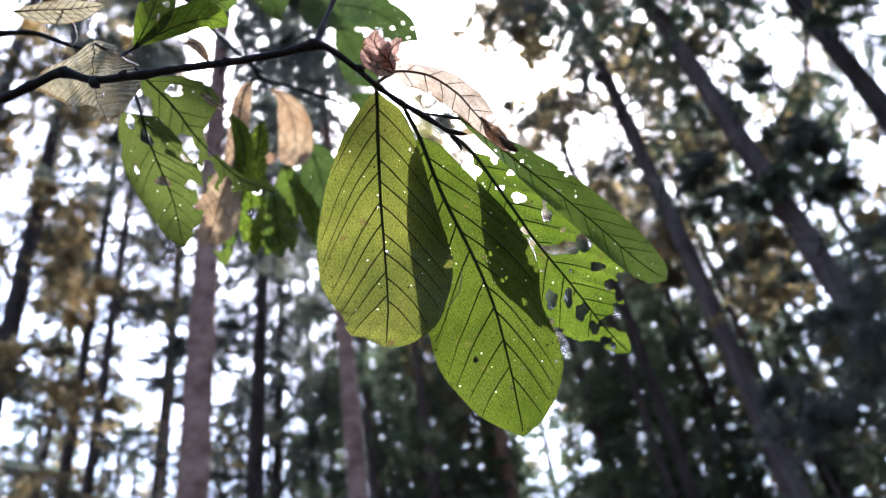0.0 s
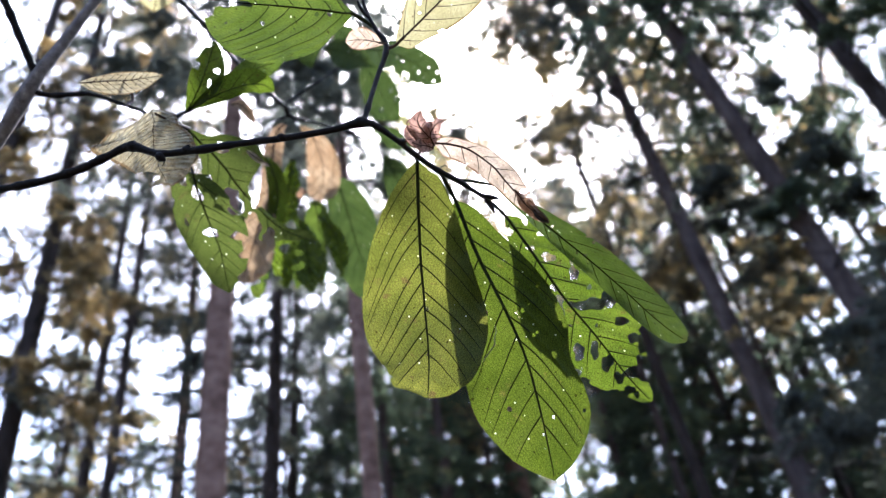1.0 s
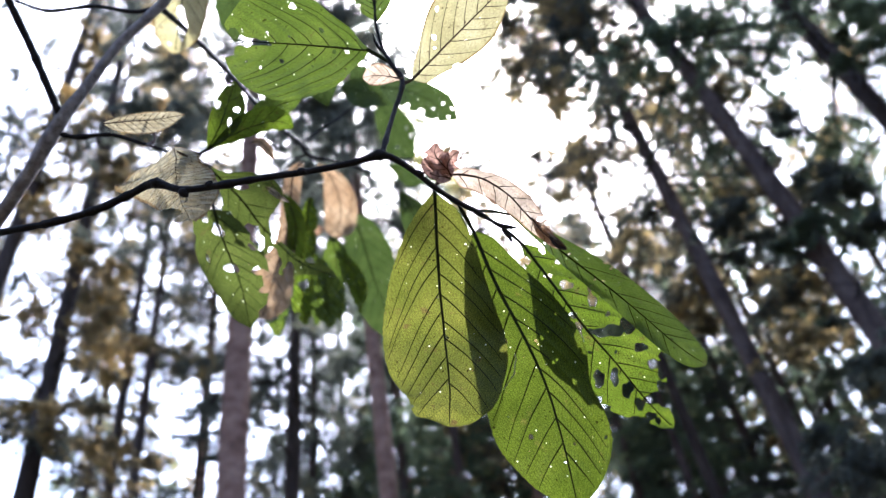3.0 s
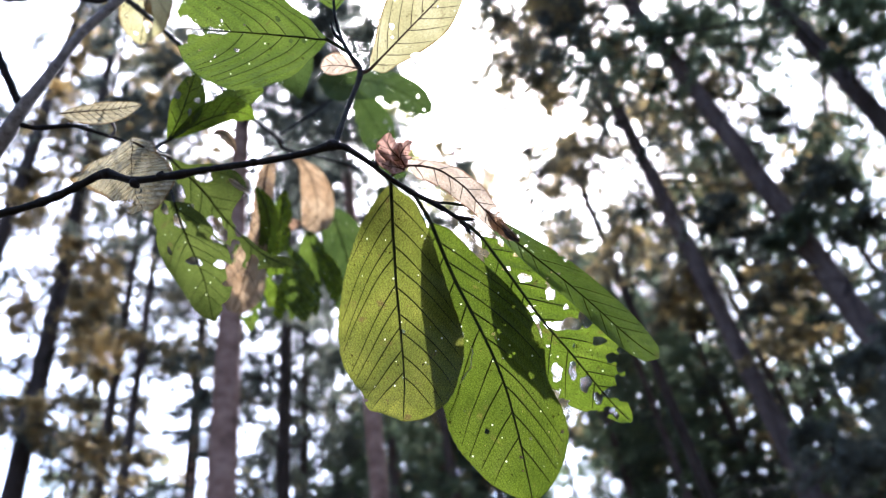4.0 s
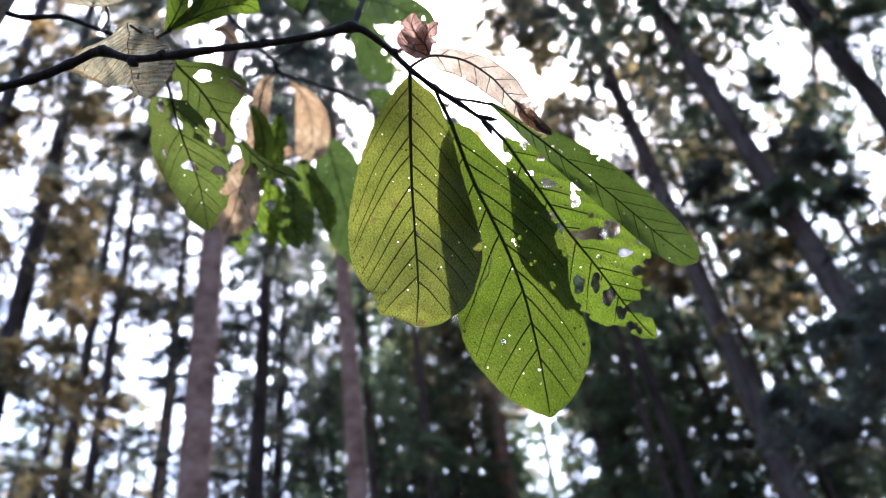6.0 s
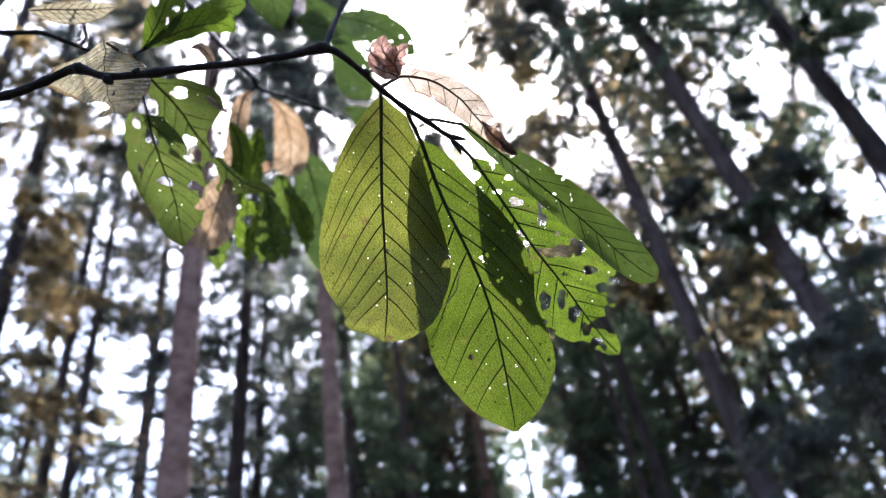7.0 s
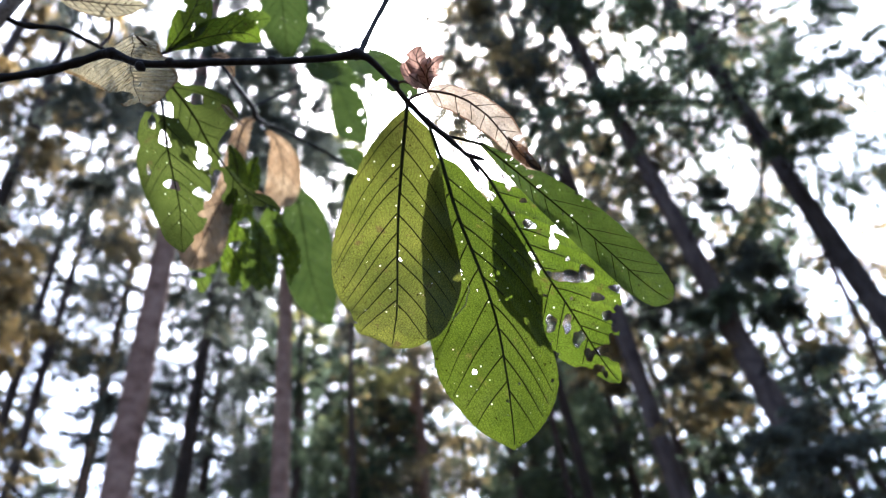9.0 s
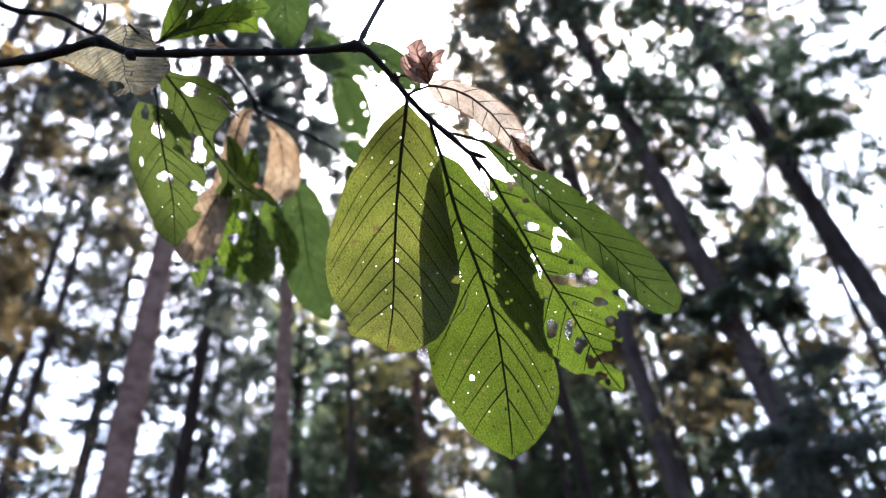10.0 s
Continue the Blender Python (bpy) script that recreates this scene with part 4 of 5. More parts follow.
    leaf("K", [(-144.0, 84.4, -100.0, 0.8, 0.8), (-139.1, 78.5, -104.0, 5.4, 5.4), (-133.6, 73.0, -107.0, 9.2, 14.1), (-127.4, 65.1, -110.0, 13.7, 20.2), (-123.9, 59.2, -113.0, 13.2, 16.0), (-119.5, 53.4, -115.0, 10.5, 2.8), (-111.1, 44.3, -118.0, 10.0, 1.7), (-104.3, 37.3, -121.0, 11.2, 2.2), (-98.3, 33.5, -123.0, 5.1, 2.3), (-91.1, 30.6, -125.0, 2.3, 4.0), (-83.6, 27.9, -127.0, 0.9, 0.9)], branch, holes=[(-129.5, 76.3, 4.34, 2.44), (-136.5, 57.7, 1.91, 4.38), (-122.8, 47.3, 3.32, 3.87), (-114.8, 36.5, 3.34, 6.69), (-125.6, 52.8, 3.87, 3.32), (-107.7, 31.1, 3.37, 3.93), (-133.3, 52.6, 2.75, 4.96), (-120.9, 39.3, 2.79, 3.34), (-140.9, 68.2, 2.17, 3.26)])
    twig([(-150.2, 90.0, -95.0, 0.74), (-147.8, 87.5, -98.0, 0.64), (-144.0, 84.1, -100.0, 0.64)], branch, "petiole", TWIG)
    twig([(-150.2, 90.5, -95.0, 0.53), (-143.1, 75.9, -90.0, 0.52), (-136.5, 60.6, -82.0, 0.61)], branch, "petiole", TWIG)


def far_branch(branch):
    twig([(-184.7, 184.1, -140.0, 1.55), (-184.2, 184.8, -200.0, 1.74), (-183.5, 182.2, -280.0, 1.87), (-179.2, 171.8, -370.0, 1.85), (-172.2, 165.9, -450.0, 1.90), (-166.2, 162.0, -490.0, 1.99)], branch, "twig", TWIG)
    twig([(-169.9, 164.3, -480.0, 1.89), (-164.3, 155.0, -490.0, 1.92), (-141.0, 152.8, -520.0, 1.49), (-112.9, 147.2, -550.0, 1.37), (-91.7, 140.9, -570.0, 1.05)], branch, "twig", TWIG)
    twig([(-169.9, 164.3, -480.0, 1.26), (-158.5, 178.9, -500.0, 1.13), (-141.0, 196.0, -520.0, 0.99), (-121.2, 220.8, -550.0, 0.86)], branch, "twig", TWIG)
    twig([(-164.3, 155.0, -490.0, 1.28), (-166.7, 155.5, -520.0, 1.16), (-153.7, 141.2, -470.0, 0.93)], branch, "twig", TWIG)
    twig([(-165.4, 156.1, -490.0, 0.96), (-177.6, 150.1, -480.0, 0.79), (-171.2, 128.7, -400.0, 0.71), (-168.5, 112.3, -370.0, 0.68)], branch, "twig", TWIG)
    leaf("Lb", [(-150.0, 131.0, -380.0, 1.5, 1.5), (-154.0, 123.0, -370.0, 5.0, 6.0), (-155.5, 104.0, -360.0, 7.5, 8.0), (-155.5, 81.0, -350.0, 7.5, 8.0), (-157.0, 60.0, -342.0, 8.5, 8.5), (-161.5, 44.0, -335.0, 13.0, 13.0), (-164.5, 28.0, -328.0, 17.0, 17.0), (-167.5, 14.0, -324.0, 15.5, 16.0), (-171.0, 3.0, -320.0, 5.0, 5.0)], branch, holes=[(-149.0, 70.0, 2.4, 5.0)])
    leaf("Mb", [(-157.0, 146.6, -490.0, 0.8, 0.8), (-148.5, 140.3, -494.0, 5.0, 5.0), (-144.0, 133.5, -498.0, 9.0, 10.5), (-139.8, 120.5, -504.0, 13.5, 15.0), (-137.6, 106.4, -508.0, 15.6, 16.2), (-137.4, 91.8, -506.0, 15.4, 15.4), (-139.3, 81.4, -500.0, 12.2, 12.0), (-140.3, 75.1, -494.0, 2.0, 2.0)], branch)
    leaf("Mc", [(-150.0, 84.0, -485.0, 1.5, 1.5), (-155.0, 82.5, -480.0, 5.0, 5.0), (-161.0, 82.0, -475.0, 4.6, 4.6), (-167.0, 84.0, -470.0, 1.2, 1.2)], branch)
    leaf("N1", [(-141.9, 75.3, -480.0, 3.2, 3.2), (-138.9, 61.9, -480.0, 11.6, 10.6), (-137.0, 45.9, -480.0, 12.7, 11.6), (-136.2, 29.9, -480.0, 8.5, 8.5), (-135.3, 16.6, -480.0, 1.1, 1.1)], branch)
    leaf("N2", [(-128.9, 98.4, -530.0, 5.4, 7.6), (-122.8, 85.5, -530.0, 15.1, 17.3), (-116.1, 64.4, -530.0, 20.5, 23.8), (-108.7, 38.0, -530.0, 23.8, 24.9), (-99.8, 12.0, -530.0, 23.8, 23.8), (-90.0, -8.5, -530.0, 17.3, 16.2), (-78.3, -27.5, -530.0, 1.6, 1.6)], branch)
    leaf("N3", [(-147.2, 104.0, -400.0, 1.9, 1.9), (-149.4, 87.1, -400.0, 7.7, 8.6), (-152.5, 67.8, -400.0, 10.5, 9.6), (-154.8, 43.7, -400.0, 9.6, 10.5), (-154.2, 14.9, -400.0, 10.5, 9.6), (-152.1, -4.3, -400.0, 1.9, 1.9)], branch, holes=[(-148.9, 48.4, 6.41, 3.66), (-154.0, 29.3, 3.66, 4.58)])
    leaf("N4", [(-133.5, 42.6, -380.0, 2.8, 2.8), (-131.4, 26.2, -380.0, 9.3, 11.2), (-129.4, 7.5, -380.0, 12.1, 10.2), (-127.2, -6.5, -380.0, 1.9, 1.9)], branch, holes=[(-136.3, 14.6, 3.12, 3.12)])
    leaf("N5", [(-182.9, 57.8, -380.0, 1.9, 1.9), (-178.4, 34.2, -380.0, 9.3, 11.2), (-174.0, 10.7, -380.0, 13.0, 12.1), (-171.9, -12.6, -380.0, 1.9, 1.9)], branch, holes=[(-176.5, 1.5, 4.45, 3.56)])
    leaf("N6", [(-157.3, 99.8, -340.0, 1.8, 1.8), (-150.7, 86.2, -340.0, 6.2, 7.0), (-147.4, 68.3, -340.0, 7.0, 7.9), (-151.2, 46.2, -340.0, 6.2, 6.2), (-156.0, 24.1, -340.0, 1.3, 1.3)], branch)
    leaf("N7", [(-150.0, 58.0, -425.0, 1.5, 1.5), (-141.0, 45.0, -425.0, 7.0, 5.0), (-134.0, 32.0, -425.0, 8.0, 7.0), (-128.0, 14.0, -425.0, 6.0, 7.0), (-126.0, -3.0, -425.0, 1.2, 1.2)], branch)
    leaf("N8", [(-152.0, 44.0, -440.0, 1.5, 1.5), (-149.0, 28.0, -440.0, 8.0, 6.0), (-148.0, 12.0, -440.0, 9.0, 8.0), (-150.0, -6.0, -440.0, 1.2, 1.2)], branch)
    leaf("N9", [(-134.0, 60.0, -455.0, 1.5, 1.5), (-121.0, 46.0, -455.0, 8.0, 6.0), (-114.0, 26.0, -455.0, 9.0, 8.0), (-113.0, 4.0, -455.0, 1.2, 1.2)], branch)
    leaf("O", [(-108.6, 231.8, -600.0, 3.5, 4.7), (-101.0, 219.4, -600.0, 12.9, 14.0), (-90.0, 199.6, -600.0, 19.9, 18.7), (-80.0, 182.7, -600.0, 19.9, 14.0), (-70.5, 168.8, -600.0, 2.3, 2.3)], branch, holes=[(-78.3, 201.2, 1.76, 2.34), (-73.6, 192.7, 1.17, 2.93), (-88.6, 179.7, 2.93, 1.76)])
    leaf("O2", [(-98.0, 162.0, -620.0, 1.8, 1.8), (-85.3, 157.5, -620.0, 9.6, 8.4), (-73.6, 151.1, -620.0, 12.0, 9.6), (-57.5, 144.0, -620.0, 1.8, 1.8)], branch)
    leaf("O3", [(-131.1, 217.8, -480.0, 1.6, 1.6), (-120.9, 216.4, -480.0, 12.7, 10.6), (-104.8, 211.6, -480.0, 14.8, 12.7), (-86.0, 208.3, -480.0, 1.6, 1.6)], branch, holes=[(-102.0, 216.9, 2.54, 2.04)])
    leaf("P", [(-83.4, 192.6, -380.0, 1.4, 1.4), (-71.2, 188.9, -370.0, 11.0, 8.3), (-54.4, 182.3, -360.0, 13.6, 11.8), (-37.6, 173.5, -360.0, 13.6, 12.2), (-27.2, 165.8, -360.0, 10.0, 9.1), (-19.1, 159.6, -360.0, 0.9, 0.9)], branch, holes=[(-51.2, 177.6, 1.30, 0.43), (-38.6, 168.9, 1.51, 0.52), (-30.7, 173.3, 0.52, 1.04), (-26.4, 161.6, 1.04, 0.52), (-23.5, 168.9, 0.43, 1.04)])
    leaf("Q", [(-126.2, 219.7, -280.0, 1.5, 1.5), (-125.7, 207.5, -290.0, 14.7, 14.7), (-123.7, 193.0, -300.0, 18.1, 18.1), (-121.5, 180.2, -310.0, 14.4, 14.4), (-119.5, 170.7, -315.0, 7.3, 7.3), (-118.3, 164.0, -320.0, 0.8, 0.8)], branch)
    leaf("Q2", [(-137.5, 268.8, -580.0, 1.7, 1.7), (-123.7, 252.7, -580.0, 13.7, 13.7), (-106.9, 237.0, -580.0, 16.0, 14.9), (-76.3, 226.3, -580.0, 1.7, 1.7)], branch)
    leaf("V1", [(-181.0, 232.5, -180.0, 1.4, 1.4), (-182.9, 214.9, -180.0, 14.9, 14.9), (-185.1, 197.3, -180.0, 16.9, 16.2), (-187.3, 181.5, -180.0, 14.9, 14.2), (-188.8, 172.8, -180.0, 8.8, 8.1), (-189.5, 167.9, -180.0, 0.7, 0.7)], branch, holes=[(-191.9, 174.6, 1.27, 1.27), (-184.8, 186.7, 3.18, 9.54)])
    leaf("V2", [(-177.0, 284.4, -260.0, 1.6, 1.6), (-176.4, 259.9, -260.0, 10.9, 10.1), (-175.8, 235.5, -260.0, 12.5, 10.9), (-174.4, 215.2, -260.0, 10.1, 8.6), (-173.0, 198.1, -260.0, 1.2, 1.2)], branch)
    leaf("Br", [(-124.1, 98.1, -105.0, 0.5, 0.5), (-119.2, 98.0, -102.0, 1.9, 2.1), (-115.4, 95.4, -100.0, 2.4, 2.4), (-112.7, 91.9, -100.0, 2.1, 1.9), (-110.6, 87.9, -100.0, 0.3, 0.3)], branch)
    twig([(-111.1, 88.4, -100.0, 0.26), (-112.7, 81.7, -100.0, 0.17), (-113.0, 75.9, -105.0, 0.17), (-109.9, 70.8, -110.0, 0.22), (-106.2, 67.8, -115.0, 0.18)], branch, "thread", VEIN_BROWN)
    leaf("Bs", [(-116.2, 74.6, -105.0, 0.3, 0.3), (-113.5, 72.7, -105.0, 1.4, 1.4), (-111.0, 70.6, -110.0, 1.6, 1.4), (-106.2, 67.5, -115.0, 0.3, 0.3)], branch)
    leaf("V3", [(-77.5, 118.9, -500.0, 1.6, 1.6), (-69.1, 103.9, -500.0, 10.8, 11.9), (-60.7, 85.6, -500.0, 14.1, 13.0), (-52.4, 66.4, -500.0, 10.8, 8.7), (-47.3, 49.9, -500.0, 1.6, 1.6)], branch)


hornbeam = shrub()
stem_branch(hornbeam)
front_branch(hornbeam)
far_branch(hornbeam)

# ---- the wood ----
# One sheet of forest floor out to the horizon, with soft humps.
side = np.concatenate([-np.geomspace(900, 2, 34), [0], np.geomspace(2, 900, 34)])
gx, gy = np.meshgrid(side, side, indexing="ij")
gz = 0.12 * np.sin(gx * 0.31 + 1) * np.sin(gy * 0.27) + 0.06 * np.sin(gx * 0.9) * np.cos(gy * 0.8) - 0.1
w = len(side)
gi, gj = np.meshgrid(np.arange(w - 1), np.arange(w - 1), indexing="ij")
ga = (gi * w + gj).ravel()
ground = link_mesh("ground", np.stack([gx, gy, gz], -1).reshape(-1, 3), np.stack([ga, ga + w, ga + w + 1, ga + 1], 1), FLOOR, smooth=True)
tagged(ground, "forest floor of needles, soil and moss", "ground", kind="structure")


def crown_mesh(rng, axis, whorls, radius, sprays, size, droop=0.22, fine=True, lift=0.85):
    """Boughs with drooping side twigs, each hung with slivers of needles.
    whorls: (from height, to height, boughs, reach, first angle, last angle). Returns the limb pieces and the needle triangles."""
    limbs, tri = [], []
    plan = []
    for h0, h1, boughs, reach, first, last in whorls:
        for b in range(boughs):
            f = ((b + rng.random()) / boughs) ** lift
            plan.append((h0 + (h1 - h0) * f, reach * (max(0.0, 1 - f) ** 0.6 if reach == radius else 1.0) * rng.uniform(0.5, 1.12) + 0.25, rng.uniform(first, last)))
    for h, reach, a in plan:
        rise, fall = rng.uniform(-0.1, 0.22), droop * rng.uniform(0.6, 1.5)
        out = np.array([math.cos(a), math.sin(a), 0])
        across = np.array([-out[1], out[0], 0])
        t = np.linspace(0, 1, 6)
        line = axis(h) + out * (t * reach)[:, None] + np.array([0, 0, 1.0]) * (rise * t * reach - fall * t ** 2 * reach)[:, None]
        line[1:] += rng.normal(0, 0.04, (5, 3))
        thick = (0.013 + 0.006 * reach) * (1.05 - t)
        wood = [tube(line, thick, 4) if fine else tube(line[::2], thick[::2], 3)]
        k = max(4, int(6 + 8.5 * reach))
        s = np.sort(rng.uniform(0.2, 1.0, k)) ** 0.8
        root = np.stack([np.interp(s, t, line[:, e]) for e in range(3)], 1)
        hand = rng.choice([-1.0, 1.0], k)
        run = (0.36 * reach * (1.12 - s) + 0.12) * rng.uniform(0.5, 1.35, k)
        aim = across * (hand * rng.uniform(0.35, 1.0, k))[:, None] + out * rng.uniform(0.3, 1.0, k)[:, None]
        aim[:, 2] -= rng.uniform(0.0, 0.75, k)
        aim /= np.linalg.norm(aim, axis=1)[:, None]
        tip = root + aim * run[:, None]
        tip[:, 2] -= 0.25 * run ** 1.5
        if fine:
            for one in range(0, k, 2):
                wood.append(tube(np.stack([root[one], tip[one]]), [0.007, 0.003], 3))
        limbs.append(wood)
        n = max(6, int(sprays * ((0.086 / size) ** 2 * 10.5 if fine else 5) * (0.35 + 0.65 * reach / radius) / k))
        keep = rng.random(k) < 0.93
        root, aim, run = root[keep], aim[keep], run[keep]
        k = len(run)
        if not k:
            continue
        u = rng.uniform(0.06, 1.08, (k, n)) ** 0.75
        c = root[:, None] + aim[:, None] * (u * run[:, None])[..., None]
        c[..., 2] -= 0.25 * run[:, None] ** 1.5 * u ** 2
        puff = (0.022 + 0.04 * run[:, None] * (1.15 - u))[..., None]
        c = c + rng.normal(0, 1, (k, n, 3)) * puff * np.array([1, 1, 0.75])
        c[..., 2] -= 0.03
        way = aim[:, None] * 0.8 + rng.normal(0, 0.6, (k, n, 3))
        way[..., 2] -= 0.35
        way /= np.linalg.norm(way, axis=2)[..., None]
        broad = np.cross(way, rng.normal(0, 1, (k, n, 3)))
        broad *= size * 0.215 / (np.linalg.norm(broad, axis=2)[..., None] + 1e-9)
        length = size * rng.uniform(0.6, 1.5, (k, n, 1))
        tri.append(np.stack([c - broad, c + broad, c + way * length], 2).reshape(-1, 3, 3))
    return limbs, np.concatenate(tri)


def conifer(base, lean, radius, height, h0, spread, boughs, sprays, size=0.17, bark=None, needles=None, seed=1, dead=0, droop=0.22, each_bough=False, lift=0.85, low=()):
    """One tall conifer: a tapered trunk, its limbs and its crown."""
    rng = np.random.default_rng(seed)
    tree = new("conifer_tree")
    tree.location = (*base, -0.1)
    bend = rng.normal(0, 0.05, 2)

    def axis(h):
        sway = np.array([bend[0] * math.sin(h * 0.23), bend[1] * math.sin(h * 0.19)])
        return np.array([lean[0] * h + sway[0], lean[1] * h + sway[1], h])

    rings, sides = (60, 18) if each_bough else (22, 10)
    hs = np.linspace(0, height, rings)
    line = np.array([axis(h) for h in hs])
    taper = radius * np.clip(1.12 - hs / height, 0.03, 1.1) ** 0.75 * (1 + 0.5 * np.exp(-hs / 0.5))
    v, f = tube(line, taper, sides)
    v[:-2] += rng.normal(0, 0.022, (len(v) - 2, 3)) * np.repeat(taper, sides)[:, None]
    trunk = link_mesh("trunk", v, f, bark or BARK, tree, "", True)
    whorls = [(h0, height * 0.99, boughs, spread, 0.0, 6.283), *low]
    limbs, tri = crown_mesh(rng, axis, whorls, spread, sprays, size, droop, each_bough, lift)
    living = len(limbs)
    for _ in range(dead):
        h = rng.uniform(3.0, h0 + 2)
        a, reach = rng.uniform(0, 2 * math.pi), rng.uniform(0.4, 1.6)
        t = np.linspace(0, 1, 6)
        out = np.array([math.cos(a), math.sin(a), 0])
        stub = axis(h) + out * (t * reach)[:, None] + np.array([0, 0, 1.0]) * (rng.uniform(-0.5, 0.2) * t ** 1.5 * reach)[:, None]
        stub[1:] += rng.normal(0, 0.03, (5, 3))
        wood = [tube(stub, 0.022 * (1.1 - t), 4)]
        for _ in range(4 if each_bough else 0):
            k = rng.uniform(0.25, 0.95)
            fork = np.array([np.interp(k, t, stub[:, i]) for i in range(3)])
            off = out * rng.uniform(0.1, 0.9) + np.array([-out[1], out[0], 0]) * rng.uniform(-1, 1) + np.array([0, 0, rng.uniform(-1.1, 0.1)])
            bits = fork + off * (np.array([0, 0.5, 1.0]) * rng.uniform(0.25, 0.7))[:, None]
            bits[1] += rng.normal(0, 0.03, 3)
            wood.append(tube(bits, [0.011, 0.008, 0.004], 4))
        limbs.append(wood)
    if each_bough:
        for number, wood in enumerate(limbs):
            lv, lf = joined(wood)
            link_mesh("bough" if number < living else "dead_branch", lv, lf, LIMB, tree)
    else:
        lv, lf = joined([piece for wood in limbs for piece in wood])
        tagged(link_mesh("branchwork", lv, lf, LIMB, tree), kind="stuff")
    tagged(link_mesh("crown", tri.reshape(-1, 3), np.arange(len(tri) * 3).reshape(-1, 3), needles or NEEDLE, tree), kind="stuff")
    return tagged(tree, "tall conifer with bare lower trunk and drooping needle boughs", "tree", "conifers of the wood")


# base x, y, lean x, y, trunk radius, height, crown start, crown radius, boughs, sprays, bark, needles, dead stubs
NEAR = [
    (-3.03, 8.47, -0.006, -0.002, 0.190, 28, 12.5, 2.3, 85, 123, BARK, NEEDLE, 12),
    (-3.93, 13.44, 0.012, 0.003, 0.175, 26, 10.5, 2.3, 80, 78, BARK_DARK, NEEDLE, 20),
    (-4.79, 16.32, 0.041, 0.010, 0.145, 25, 10.0, 2.6, 68, 78, BARK_DARK, NEEDLE, 20),
    (-1.75, 10.86, -0.002, 0.000, 0.150, 27, 13.0, 2.2, 90, 123, BARK, NEEDLE, 6),
    (-5.97, 11.55, 0.003, 0.002, 0.105, 24, 12.0, 1.6, 51, 67, BARK_DARK, NEEDLE_WARM, 60),
    (-5.52, 8.34, -0.009, -0.006, 0.150, 24, 4.5, 1.5, 84, 80, BARK_DARK, NEEDLE_GOLD, 30),
    (-6.92, 16.62, 0.004, 0.002, 0.160, 24, 15.0, 2.4, 59, 72, BARK, NEEDLE, 50),
    (3.32, 9.43, -0.008, 0.003, 0.138, 31, 11.2, 2.3, 105, 135, BARK_GREY, NEEDLE_WARM, 16),
    (4.28, 7.92, -0.031, 0.015, 0.155, 31, 12.5, 2.8, 80, 135, BARK_GREY, NEEDLE, 24),
    (5.55, 7.06, -0.020, 0.014, 0.150, 30, 11.0, 3.2, 150, 168, BARK_DARK, NEEDLE_GREEN, 10),
    (7.48, 11.87, 0.055, -0.040, 0.075, 27, 9.5, 2.8, 75, 90, BARK_GREY, NEEDLE_GOLD, 10),
    (5.88, 14.88, -0.001, 0.000, 0.165, 24, 6.0, 2.4, 60, 100, BARK_DARK, NEEDLE, 10),
    (0.15, 20.00, 0.015, 0.000, 0.200, 22, 5.0, 2.8, 100, 100, BARK, NEEDLE_GREEN, 8),
    (-1.30, 23.50, -0.008, 0.000, 0.220, 27, 6.0, 2.6, 100, 100, BARK, NEEDLE_GREEN, 8),
    (3.65, 18.65, -0.027, 0.005, 0.175, 22, 5.0, 2.6, 90, 90, BARK_DARK, NEEDLE, 8),
    (2.97, 12.66, -0.005, 0.003, 0.110, 27, 11.5, 3.0, 70, 100, BARK_DARK, NEEDLE_WARM, 8),
    (-6.36, 7.72, 0.004, 0.002, 0.140, 28, 7.5, 1.9, 45, 55, BARK_DARK, NEEDLE, 14),
    (-7.16, 13.18, -0.006, 0.004, 0.130, 29, 14.5, 2.4, 45, 67, BARK_DARK, NEEDLE, 14),
    (-7.83, 11.60, 0.003, 0.004, 0.130, 28, 14.5, 2.3, 45, 67, BARK_DARK, NEEDLE, 14),
    (-10.24, 17.18, 0.016, 0.009, 0.165, 24, 6.0, 2.0, 68, 67, BARK_DARK, NEEDLE_WARM, 12),
    (-7.95, 15.40, 0.004, 0.002, 0.060, 24, 9.0, 2.2, 60, 40, BARK_DARK, NEEDLE, 20),
    (-6.00, 14.40, -0.004, 0.002, 0.060, 23, 9.0, 2.0, 50, 36, BARK_DARK, NEEDLE_WARM, 30),
    (-5.30, 19.30, 0.006, 0.000, 0.085, 25, 8.0, 2.4, 70, 44, BARK_DARK, NEEDLE, 20),
    (0.55, 18.20, 0.000, 0.000, 0.170, 26, 13.0, 2.2, 80, 95, BARK, NEEDLE_WARM, 8),
    (-4.45, 20.80, 0.000, 0.000, 0.160, 31, 16.0, 2.4, 85, 95, BARK_DARK, NEEDLE, 8),
    (6.00, 15.91, 0.045, -0.018, 0.175, 21, 5.0, 2.2, 60, 90, BARK_DARK, NEEDLE_WARM, 8),
]
